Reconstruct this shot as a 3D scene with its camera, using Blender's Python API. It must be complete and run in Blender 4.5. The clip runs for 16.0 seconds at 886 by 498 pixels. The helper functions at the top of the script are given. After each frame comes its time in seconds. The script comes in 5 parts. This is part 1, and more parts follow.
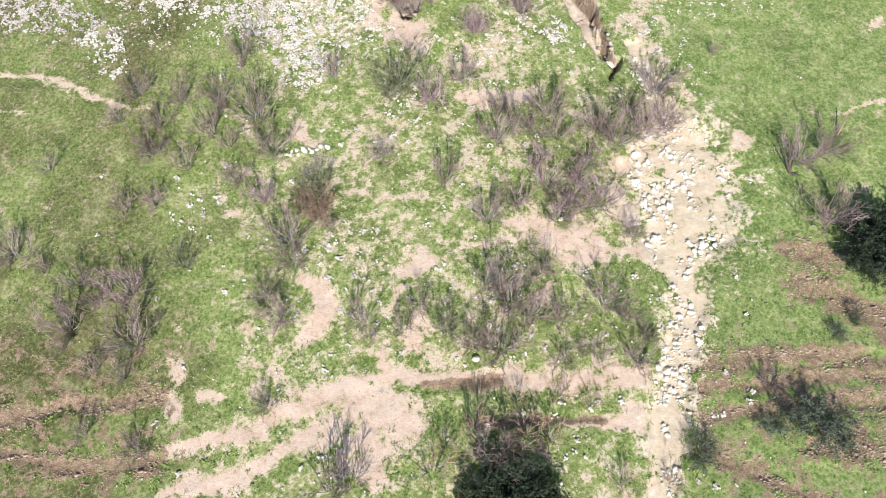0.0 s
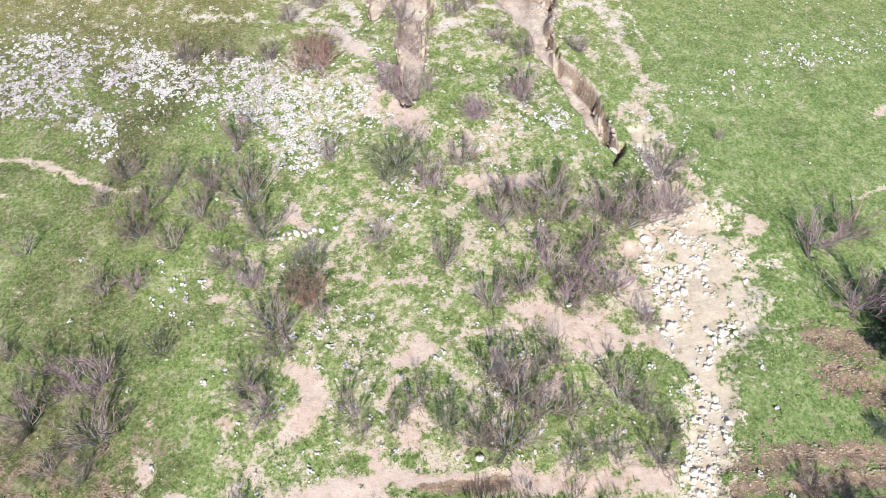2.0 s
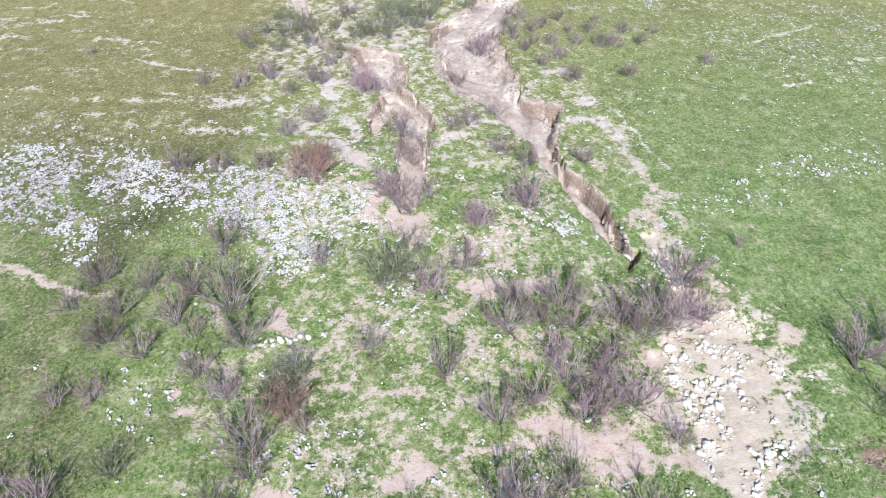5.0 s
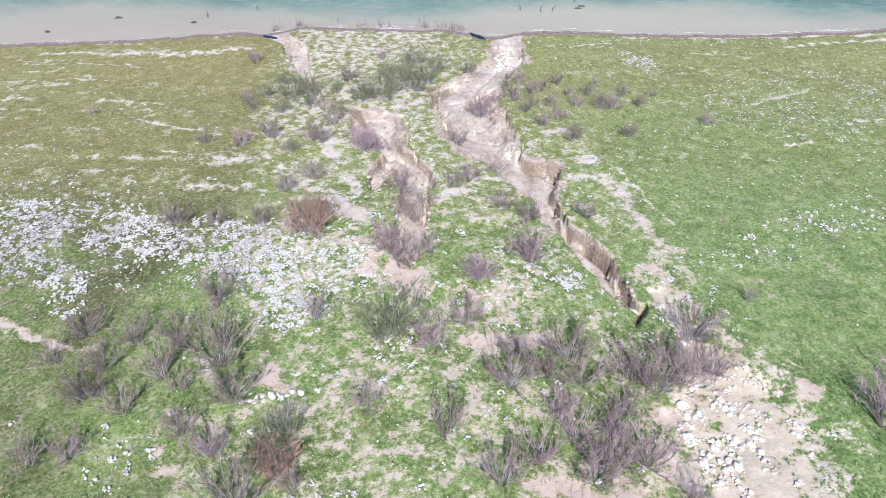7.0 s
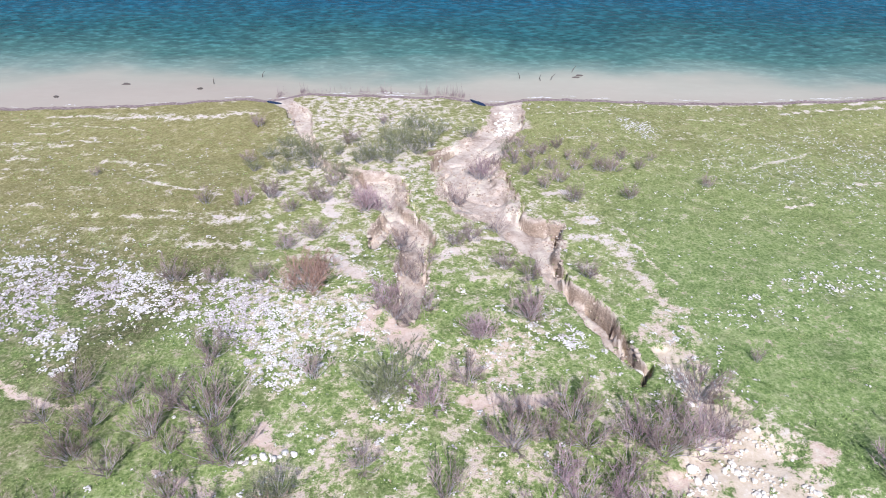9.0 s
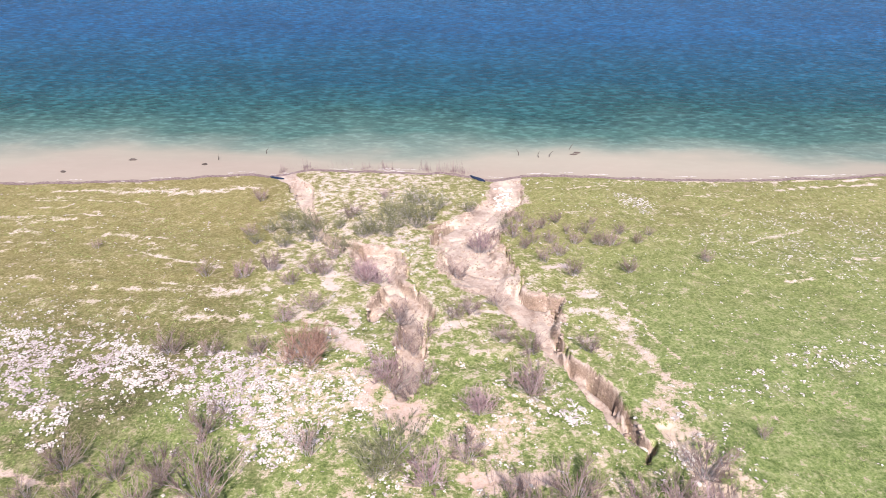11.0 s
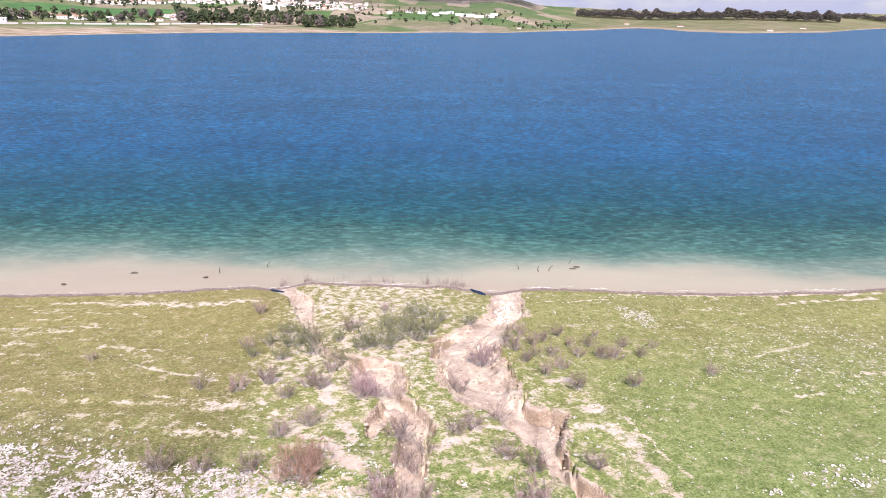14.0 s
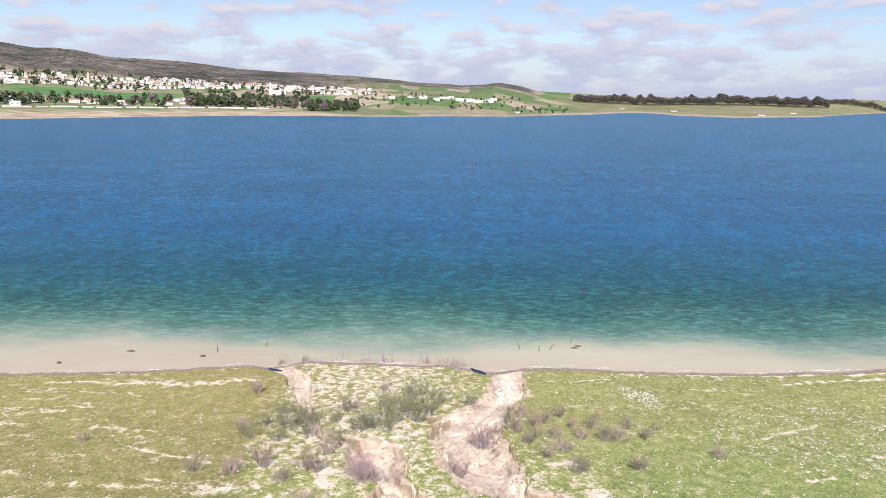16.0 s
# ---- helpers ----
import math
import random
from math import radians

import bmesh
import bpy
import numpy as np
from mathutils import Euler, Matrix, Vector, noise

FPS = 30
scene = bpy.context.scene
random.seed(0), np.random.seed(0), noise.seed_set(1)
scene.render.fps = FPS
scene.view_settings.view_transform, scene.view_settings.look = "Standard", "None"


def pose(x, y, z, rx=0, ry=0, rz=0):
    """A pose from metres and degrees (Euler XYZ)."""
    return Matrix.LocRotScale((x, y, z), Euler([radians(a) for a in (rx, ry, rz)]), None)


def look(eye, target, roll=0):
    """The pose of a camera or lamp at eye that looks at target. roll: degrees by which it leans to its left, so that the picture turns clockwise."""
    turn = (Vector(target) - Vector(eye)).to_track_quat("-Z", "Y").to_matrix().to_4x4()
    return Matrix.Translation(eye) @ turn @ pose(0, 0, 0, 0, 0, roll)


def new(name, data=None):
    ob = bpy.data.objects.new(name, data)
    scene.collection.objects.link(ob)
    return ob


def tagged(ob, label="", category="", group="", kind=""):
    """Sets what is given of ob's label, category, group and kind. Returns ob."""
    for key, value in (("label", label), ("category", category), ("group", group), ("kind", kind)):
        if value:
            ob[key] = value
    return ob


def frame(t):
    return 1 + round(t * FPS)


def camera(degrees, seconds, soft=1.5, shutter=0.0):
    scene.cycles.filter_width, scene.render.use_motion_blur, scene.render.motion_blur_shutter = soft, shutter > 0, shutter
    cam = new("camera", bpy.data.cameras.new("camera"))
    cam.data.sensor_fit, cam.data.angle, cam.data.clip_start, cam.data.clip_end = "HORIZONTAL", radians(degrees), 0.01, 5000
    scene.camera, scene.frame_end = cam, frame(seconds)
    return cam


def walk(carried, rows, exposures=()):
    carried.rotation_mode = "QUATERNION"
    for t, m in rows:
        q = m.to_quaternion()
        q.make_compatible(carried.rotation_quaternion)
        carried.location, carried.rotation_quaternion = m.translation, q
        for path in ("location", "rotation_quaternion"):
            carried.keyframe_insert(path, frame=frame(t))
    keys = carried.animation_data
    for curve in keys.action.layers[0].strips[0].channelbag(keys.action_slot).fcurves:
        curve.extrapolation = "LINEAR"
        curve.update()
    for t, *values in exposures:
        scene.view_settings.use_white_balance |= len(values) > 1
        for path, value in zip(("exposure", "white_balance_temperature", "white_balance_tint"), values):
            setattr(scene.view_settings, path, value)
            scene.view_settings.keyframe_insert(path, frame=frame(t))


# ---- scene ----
# The drone comes down from 40 m to 29 m above the lake while its view tilts up.
cam = camera(65.25, 16.0, soft=0.75)
# seconds, x, y, z, heading, dip below the horizon, roll
ROWS = [
    (0.0, -0.01, 0.50, 40.10, 0.69, 69.26, 0.09),
    (0.5, 0.01, 0.18, 39.29, 0.63, 66.76, 0.07),
    (1.0, -0.02, 0.01, 38.49, 0.70, 64.22, 0.09),
    (1.5, -0.10, -0.01, 37.73, 0.98, 61.88, 0.37),
    (2.0, -0.11, 0.08, 37.09, 0.99, 59.73, 0.44),
    (2.5, -0.04, 0.23, 36.50, 0.77, 57.71, 0.24),
    (3.0, 0.01, 0.38, 35.92, 0.61, 55.84, 0.14),
    (3.5, -0.01, 0.30, 35.20, 0.66, 53.64, 0.27),
    (4.0, -0.01, 0.06, 34.05, 0.63, 50.93, 0.31),
    (6.5, 0.01, -0.07, 31.28, 0.47, 42.40, 0.32),
    (7.0, 0.03, -0.06, 30.75, 0.41, 40.63, 0.33),
    (7.5, 0.02, -0.08, 30.38, 0.40, 39.07, 0.43),
    (8.0, 0.01, -0.12, 30.10, 0.38, 37.62, 0.50),
    (8.5, -0.01, -0.08, 29.93, 0.40, 36.26, 0.59),
    (9.0, 0.03, -0.05, 29.81, 0.34, 34.83, 0.56),
    (11.5, 0.12, -0.08, 29.49, 0.18, 26.94, 0.67),
    (12.0, 0.15, -0.09, 29.33, 0.14, 25.30, 0.70),
    (12.5, 0.14, -0.15, 29.33, 0.12, 23.76, 0.76),
    (13.0, 0.16, -0.14, 29.27, 0.08, 22.14, 0.71),
    (13.5, 0.10, -0.08, 29.16, 0.09, 20.47, 0.73),
    (14.0, -0.01, -0.00, 29.07, 0.15, 18.85, 0.73),
    (14.5, -0.03, -0.08, 29.10, 0.13, 17.24, 0.73),
    (15.0, -0.02, 0.03, 29.00, 0.09, 15.61, 0.82),
    (15.5, 0.00, 0.03, 29.00, 0.06, 13.95, 0.85),
    (16.0, 0.00, 0.00, 29.00, 0.03, 12.33, 0.84),
]


def row_pose(x, y, z, heading, dip, roll):
    h, d = radians(heading), radians(dip)
    way = Vector((math.sin(h) * math.cos(d), math.cos(h) * math.cos(d), -math.sin(d)))
    eye = Vector((x, y, z))
    return look(eye, eye + way * 10, roll)


walk(cam, [(r[0], row_pose(*r[1:])) for r in ROWS], exposures=[(0.0, 0.57, 6200, 13), (2.0, 0.55, 5850, 15), (4.0, 0.50, 5470, 17), (7.0, 0.46, 5380, 18), (9.0, 0.50, 5480, 21), (11.5, 0.67, 6330, 30), (13.0, 0.69, 6260, 29), (14.5, 0.69, 6230, 26), (16.0, 0.65, 6250, 19)])

# ---- sky, clouds and sun ----
SUN_HEIGHT = radians(43)
SUN_WAY = Vector((0.05, -1.0, 0.0)).normalized()      # where the sun stands, seen from the place

world = bpy.data.worlds.new("world")
scene.world = world
world.use_nodes = True
wt = world.node_tree
wt.nodes.clear()


sky = wt.nodes.new("ShaderNodeTexSky")
sky.sky_type, sky.sun_disc = "NISHITA", False
sky.sun_elevation, sky.sun_rotation = SUN_HEIGHT, math.atan2(SUN_WAY.x, SUN_WAY.y)
sky.air_density, sky.dust_density, sky.ozone_density = 1.0, 0.2, 2.5
coords = wt.nodes.new("ShaderNodeTexCoord")
split = wt.nodes.new("ShaderNodeSeparateXYZ")
wt.links.new(coords.outputs["Generated"], split.inputs[0])
join = wt.nodes.new("ShaderNodeMapping")
join.inputs["Scale"].default_value = (15.0, 15.0, 52.0)
join.inputs["Location"].default_value = (0.7, 0.0, 0.35)
wt.links.new(coords.outputs["Generated"], join.inputs["Vector"])
puffs = wt.nodes.new("ShaderNodeTexNoise")
puffs.inputs["Scale"].default_value, puffs.inputs["Detail"].default_value, puffs.inputs["Roughness"].default_value = 1.0, 9, 0.55
wt.links.new(join.outputs[0], puffs.inputs["Vector"])
cover = wt.nodes.new("ShaderNodeValToRGB")
cover.color_ramp.elements[0].position, cover.color_ramp.elements[1].position = 0.46, 0.60
haze = wt.nodes.new("ShaderNodeMapRange")
haze.inputs["From Min"].default_value, haze.inputs["From Max"].default_value = 0.0, 0.10
haze.inputs["To Min"].default_value, haze.inputs["To Max"].default_value = 0.10, 0.0
wt.links.new(split.outputs["Z"], haze.inputs["Value"])
packed = wt.nodes.new("ShaderNodeMath")
packed.operation = "ADD"
wt.links.new(puffs.outputs[0], packed.inputs[0])
wt.links.new(haze.outputs[0], packed.inputs[1])
clear = wt.nodes.new("ShaderNodeMapRange")
clear.inputs["From Min"].default_value, clear.inputs["From Max"].default_value = 0.14, 0.45
clear.inputs["To Min"].default_value, clear.inputs["To Max"].default_value = 0.0, 0.22
wt.links.new(split.outputs["Z"], clear.inputs["Value"])
thinned = wt.nodes.new("ShaderNodeMath")
thinned.operation = "SUBTRACT"
wt.links.new(packed.outputs[0], thinned.inputs[0])
wt.links.new(clear.outputs[0], thinned.inputs[1])
wt.links.new(thinned.outputs[0], cover.inputs[0])
# sunlit tops and grey bases: compare the cloud with what lies a little higher
lift = wt.nodes.new("ShaderNodeVectorMath")
lift.operation = "ADD"
lift.inputs[1].default_value = (0.0, 0.0, 0.38)
wt.links.new(join.outputs[0], lift.inputs[0])
higher = wt.nodes.new("ShaderNodeTexNoise")
higher.inputs["Scale"].default_value, higher.inputs["Detail"].default_value, higher.inputs["Roughness"].default_value = 1.0, 5, 0.5
wt.links.new(lift.outputs[0], higher.inputs["Vector"])
shade = wt.nodes.new("ShaderNodeMath")
shade.operation = "SUBTRACT"
wt.links.new(puffs.outputs[0], shade.inputs[0])
wt.links.new(higher.outputs[0], shade.inputs[1])
cloud_tone = wt.nodes.new("ShaderNodeValToRGB")
cloud_tone.color_ramp.elements[0].position, cloud_tone.color_ramp.elements[0].color = 0.0, (0.74, 0.81, 0.96, 1)
cloud_tone.color_ramp.elements[1].position, cloud_tone.color_ramp.elements[1].color = 1.0, (1.0, 1.0, 1.0, 1)
lit = wt.nodes.new("ShaderNodeMapRange")
lit.inputs["From Min"].default_value, lit.inputs["From Max"].default_value = -0.10, 0.14
wt.links.new(shade.outputs[0], lit.inputs["Value"])
wt.links.new(lit.outputs[0], cloud_tone.inputs[0])
blue = wt.nodes.new("ShaderNodeBackground")
blue.inputs[1].default_value = 0.078
wt.links.new(sky.outputs[0], blue.inputs[0])
white = wt.nodes.new("ShaderNodeBackground")
white.inputs[1].default_value = 0.50
wt.links.new(cloud_tone.outputs[0], white.inputs[0])
blend = wt.nodes.new("ShaderNodeMixShader")
wt.links.new(cover.outputs[0], blend.inputs[0])
wt.links.new(blue.outputs[0], blend.inputs[1])
wt.links.new(white.outputs[0], blend.inputs[2])
# pale blue haze that thickens towards the horizon
veil = wt.nodes.new("ShaderNodeBackground")
veil.inputs[0].default_value, veil.inputs[1].default_value = (0.66, 0.77, 0.96, 1), 0.46
low = wt.nodes.new("ShaderNodeMapRange")
low.inputs["From Min"].default_value, low.inputs["From Max"].default_value = 0.0, 0.085
low.inputs["To Min"].default_value, low.inputs["To Max"].default_value = 0.85, 0.15
wt.links.new(split.outputs["Z"], low.inputs["Value"])
veiled = wt.nodes.new("ShaderNodeMixShader")
wt.links.new(low.outputs[0], veiled.inputs[0])
wt.links.new(blend.outputs[0], veiled.inputs[1])
wt.links.new(veil.outputs[0], veiled.inputs[2])
wt.links.new(veiled.outputs[0], wt.nodes.new("ShaderNodeOutputWorld").inputs[0])

sun = bpy.data.lights.new("sun", "SUN")
sun.energy, sun.angle, sun.color = 5.0, radians(0.5), (1.0, 0.95, 0.87)
way = SUN_WAY * math.cos(SUN_HEIGHT) + Vector((0, 0, math.sin(SUN_HEIGHT)))
new("sun", sun).matrix_world = look(way * 200, (0, 0, 0))

# ---- materials ----
class Nodes:
    """A small helper to write node materials in few lines."""

    def __init__(self, name, rough=0.9, spec=0.2):
        self.mat = bpy.data.materials.new(name)
        self.mat.use_nodes = True
        self.tree = self.mat.node_tree
        self.bsdf = self.tree.nodes["Principled BSDF"]
        self.bsdf.inputs["Roughness"].default_value = rough
        self.bsdf.inputs["Specular IOR Level"].default_value = spec
        self.place = None

    def node(self, kind):
        return self.tree.nodes.new(kind)

    def link(self, a, b):
        self.tree.links.new(a, b)

    def put(self, socket, value):
        if hasattr(value, "is_linked"):
            self.link(value, socket)
        else:
            socket.default_value = value

    def where(self):
        if self.place is None:
            self.place = self.node("ShaderNodeNewGeometry")
        return self.place.outputs["Position"]

    def noise(self, scale, detail=4, rough=0.55, stretch=None, seed=0.0):
        n = self.node("ShaderNodeTexNoise")
        n.inputs["Scale"].default_value, n.inputs["Detail"].default_value = scale, detail
        n.inputs["Roughness"].default_value = rough
        v = self.where()
        m = self.node("ShaderNodeMapping")
        m.inputs["Location"].default_value = (seed, seed * 1.7, seed * 0.3)
        if stretch:
            m.inputs["Scale"].default_value = stretch
        self.link(v, m.inputs["Vector"])
        self.link(m.outputs[0], n.inputs["Vector"])
        return n.outputs[0]

    def cells(self, scale, output="Color", stretch=None):
        n = self.node("ShaderNodeTexVoronoi")
        n.inputs["Scale"].default_value = scale
        m = self.node("ShaderNodeMapping")
        if stretch:
            m.inputs["Scale"].default_value = stretch
        self.link(self.where(), m.inputs["Vector"])
        self.link(m.outputs[0], n.inputs["Vector"])
        return n.outputs[output]

    def attr(self, name):
        n = self.node("ShaderNodeAttribute")
        n.attribute_name = name
        return n.outputs["Fac"]

    def math(self, op, a, b=0.0, clamp=False):
        n = self.node("ShaderNodeMath")
        n.operation, n.use_clamp = op, clamp
        self.put(n.inputs[0], a)
        self.put(n.inputs[1], b)
        return n.outputs[0]

    def ramp(self, value, *stops):
        n = self.node("ShaderNodeValToRGB")
        e = n.color_ramp.elements
        while len(e) < len(stops):
            e.new(0.5)
        for el, (pos, col) in zip(e, stops):
            el.position = pos
            el.color = (*col, 1) if len(col) == 3 else (col[0], col[0], col[0], 1)
        self.put(n.inputs[0], value)
        return n.outputs[0]

    def step(self, value, lo, hi):
        return self.ramp(value, (lo, (0,)), (hi, (1,)))

    def mix(self, fac, a, b):
        n = self.node("ShaderNodeMix")
        n.data_type = "RGBA"
        self.put(n.inputs[0], fac)
        for sock, v in ((n.inputs[6], a), (n.inputs[7], b)):
            self.put(sock, v if hasattr(v, "is_linked") else (*v, 1))
        return n.outputs[2]

    def tint(self, colour, amount):
        n = self.node("ShaderNodeHueSaturation")
        self.put(n.inputs["Value"], amount)
        self.put(n.inputs["Color"], colour)
        return n.outputs[0]

    def bump(self, height, depth, strength=1.0):
        n = self.node("ShaderNodeBump")
        n.inputs["Distance"].default_value, n.inputs["Strength"].default_value = depth, strength
        self.link(height, n.inputs["Height"])
        self.link(n.outputs[0], self.bsdf.inputs["Normal"])

    def done(self, colour):
        self.put(self.bsdf.inputs["Base Color"], colour if hasattr(colour, "is_linked") else (*colour, 1))
        return self.mat


def ground_material():
    m = Nodes("ground", 0.95, 0.1)
    fine, small, mid, big = m.noise(13, 3, 0.65), m.noise(4.2, 4, 0.62, seed=13), m.noise(1.25, 4, 0.58, seed=3), m.noise(0.14, 4, seed=7)
    weeds = m.cells(5.5, "Distance")

    def swing(value, amount):
        return m.math("MULTIPLY", m.math("SUBTRACT", value, 0.5), amount)

    # grass: fresh and dull greens with rosettes, gaps and thin spots
    tone = m.math("ADD", m.math("ADD", swing(small, 1.1), swing(mid, 1.0)), m.math("ADD", swing(fine, 1.1), m.math("ADD", m.math("MULTIPLY", weeds, 0.55), 0.26)))
    grass = m.ramp(tone, (0.0, (0.066, 0.098, 0.027)), (0.35, (0.152, 0.205, 0.058)), (0.60, (0.235, 0.285, 0.094)), (1.0, (0.430, 0.415, 0.228)))
    dull = m.ramp(tone, (0.0, (0.045, 0.048, 0.018)), (0.5, (0.112, 0.116, 0.044)), (1.0, (0.275, 0.245, 0.135)))
    grass = m.mix(m.step(m.math("ADD", m.math("ADD", swing(big, 1.6), swing(mid, 1.0)), m.attr("dry")), 0.20, 0.80), grass, dull)
    drift = m.noise(0.42, 4, 0.6, seed=21)
    grass = m.mix(m.step(drift, 0.55, 0.76), grass, m.ramp(tone, (0.1, (0.215, 0.215, 0.085)), (0.8, (0.41, 0.395, 0.205))))
    grass = m.tint(grass, m.ramp(m.noise(0.33, 4, 0.6, seed=31), (0.34, (0.72,)), (0.50, (1.0,)), (0.7, (1.06,))))
    grass = m.mix(m.attr("sere"), grass, m.ramp(tone, (0.1, (0.165, 0.145, 0.048)), (0.8, (0.345, 0.300, 0.125))))
    grass = m.mix(m.attr("lush"), grass, m.mix(0.45, grass, m.ramp(tone, (0.1, (0.085, 0.135, 0.036)), (0.5, (0.155, 0.225, 0.070)), (0.9, (0.285, 0.330, 0.135)))))
    # soil: pale sandy clay, dusty, with a few darker clods
    soil = m.ramp(m.math("ADD", swing(mid, 1.3), m.math("ADD", swing(small, 0.9), 0.5)), (0.0, (0.36, 0.245, 0.17)), (0.36, (0.505, 0.375, 0.282)), (0.62, (0.575, 0.452, 0.345)), (1.0, (0.655, 0.57, 0.455)))
    soil = m.mix(m.math("MULTIPLY", m.attr("pale"), 0.75), soil, m.ramp(mid, (0.35, (0.49, 0.415, 0.335)), (0.6, (0.64, 0.57, 0.475))))
    soil = m.tint(soil, m.ramp(fine, (0.30, (0.80,)), (0.40, (1.0,)), (0.7, (1.05,))))
    sand = m.ramp(m.math("ADD", swing(small, 1.0), m.math("ADD", swing(mid, 1.1), 0.5)), (0.0, (0.36, 0.285, 0.195)), (0.42, (0.54, 0.44, 0.305)), (0.65, (0.585, 0.49, 0.355)), (0.95, (0.70, 0.65, 0.55)))
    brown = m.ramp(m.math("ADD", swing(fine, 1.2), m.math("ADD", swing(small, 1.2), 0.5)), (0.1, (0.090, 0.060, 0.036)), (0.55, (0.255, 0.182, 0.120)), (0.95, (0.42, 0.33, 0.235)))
    # washed clay of the gully beds: cream, tan and greyish tongues
    wall = m.ramp(m.math("ADD", swing(m.noise(0.55, 5, 0.6, (1, 0.6, 1), 9), 1.6), m.math("ADD", swing(m.noise(2.2, 6, 0.7, (1, 1, 2.2), 19), 1.3), m.math("ADD", swing(fine, 0.4), 0.5))), (0.12, (0.30, 0.225, 0.165)), (0.36, (0.43, 0.345, 0.265)), (0.58, (0.51, 0.425, 0.335)), (0.82, (0.62, 0.55, 0.40)))

    def edge(name, spread, lo=0.42, hi=0.62):
        grit = m.math("ADD", swing(mid, spread * 1.25), m.math("ADD", swing(small, spread * 0.7), swing(fine, spread * 0.5)))
        return m.step(m.math("ADD", m.attr(name), grit), lo, hi)

    straw = m.ramp(tone, (0.1, (0.30, 0.275, 0.125)), (0.5, (0.44, 0.395, 0.225)), (0.9, (0.58, 0.51, 0.36)))
    col = m.mix(m.math("MULTIPLY", edge("bare", 1.45, 0.26, 0.50), 0.75), grass, straw)
    col = m.mix(edge("bare", 1.55, 0.42, 0.66), col, soil)
    col = m.mix(edge("plough", 1.9), col, brown)
    col = m.mix(edge("stony", 1.4), col, sand)
    col = m.mix(edge("gully", 0.22, 0.44, 0.50), col, wall)
    # steep faces of the gullies are mixed towards the darker brown
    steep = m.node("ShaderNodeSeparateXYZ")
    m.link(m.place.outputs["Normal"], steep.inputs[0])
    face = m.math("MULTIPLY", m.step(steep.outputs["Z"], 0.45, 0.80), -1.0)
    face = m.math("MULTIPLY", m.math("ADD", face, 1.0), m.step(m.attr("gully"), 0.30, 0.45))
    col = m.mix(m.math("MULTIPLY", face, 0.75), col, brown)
    # the far side of the lake: fields, scrub and bare hills
    field = m.cells(0.011, "Color", (1.0, 0.40, 0.0))
    pick = m.node("ShaderNodeSeparateColor")
    m.link(field, pick.inputs[0])
    fields = m.ramp(pick.outputs[0], (0.0, (0.080, 0.150, 0.048)), (0.30, (0.115, 0.170, 0.062)), (0.5, (0.165, 0.180, 0.085)), (0.7, (0.225, 0.205, 0.125)), (0.9, (0.32, 0.27, 0.19)))
    scrub = m.ramp(m.math("ADD", m.math("MULTIPLY", m.noise(0.035, 6, 0.75, seed=2), 0.6), m.math("MULTIPLY", m.noise(0.006, 4, 0.6, seed=27), 0.4)), (0.40, (0.028, 0.032, 0.024)), (0.47, (0.070, 0.068, 0.055)), (0.53, (0.120, 0.102, 0.086)), (0.62, (0.27, 0.225, 0.19)))
    fields = m.tint(fields, m.ramp(m.noise(0.05, 5, 0.7, seed=6), (0.35, (0.7,)), (0.65, (1.3,))))
    fields = m.mix(m.math("MULTIPLY", m.attr("meadow"), 0.8), fields, m.ramp(m.noise(0.02, 5, 0.7, (1, 0.3, 1), 5), (0.35, (0.125, 0.130, 0.060)), (0.6, (0.235, 0.220, 0.120))))
    fields = m.mix(m.attr("strip"), fields, m.ramp(m.noise(0.03, 4, 0.6, seed=26), (0.35, (0.060, 0.150, 0.050)), (0.65, (0.100, 0.205, 0.070))))
    far = m.mix(m.attr("hill"), fields, scrub)
    far = m.mix(m.attr("beach"), far, m.ramp(m.noise(0.05, 5, 0.65, (0.5, 1.6, 1), 4), (0.36, (0.17, 0.165, 0.085)), (0.48, (0.32, 0.255, 0.17)), (0.60, (0.47, 0.385, 0.29))))
    # damp mud along the waterline
    mud = m.ramp(m.math("ADD", swing(small, 1.5), 0.5), (0.1, (0.12, 0.082, 0.070)), (0.5, (0.25, 0.19, 0.165)), (0.9, (0.44, 0.36, 0.30)))
    col = m.mix(edge("shore", 0.8), col, mud)
    col = m.mix(m.attr("far"), col, far)
    m.bump(m.math("ADD", m.math("MULTIPLY", fine, 0.6), small), 0.035)
    return m.done(col)


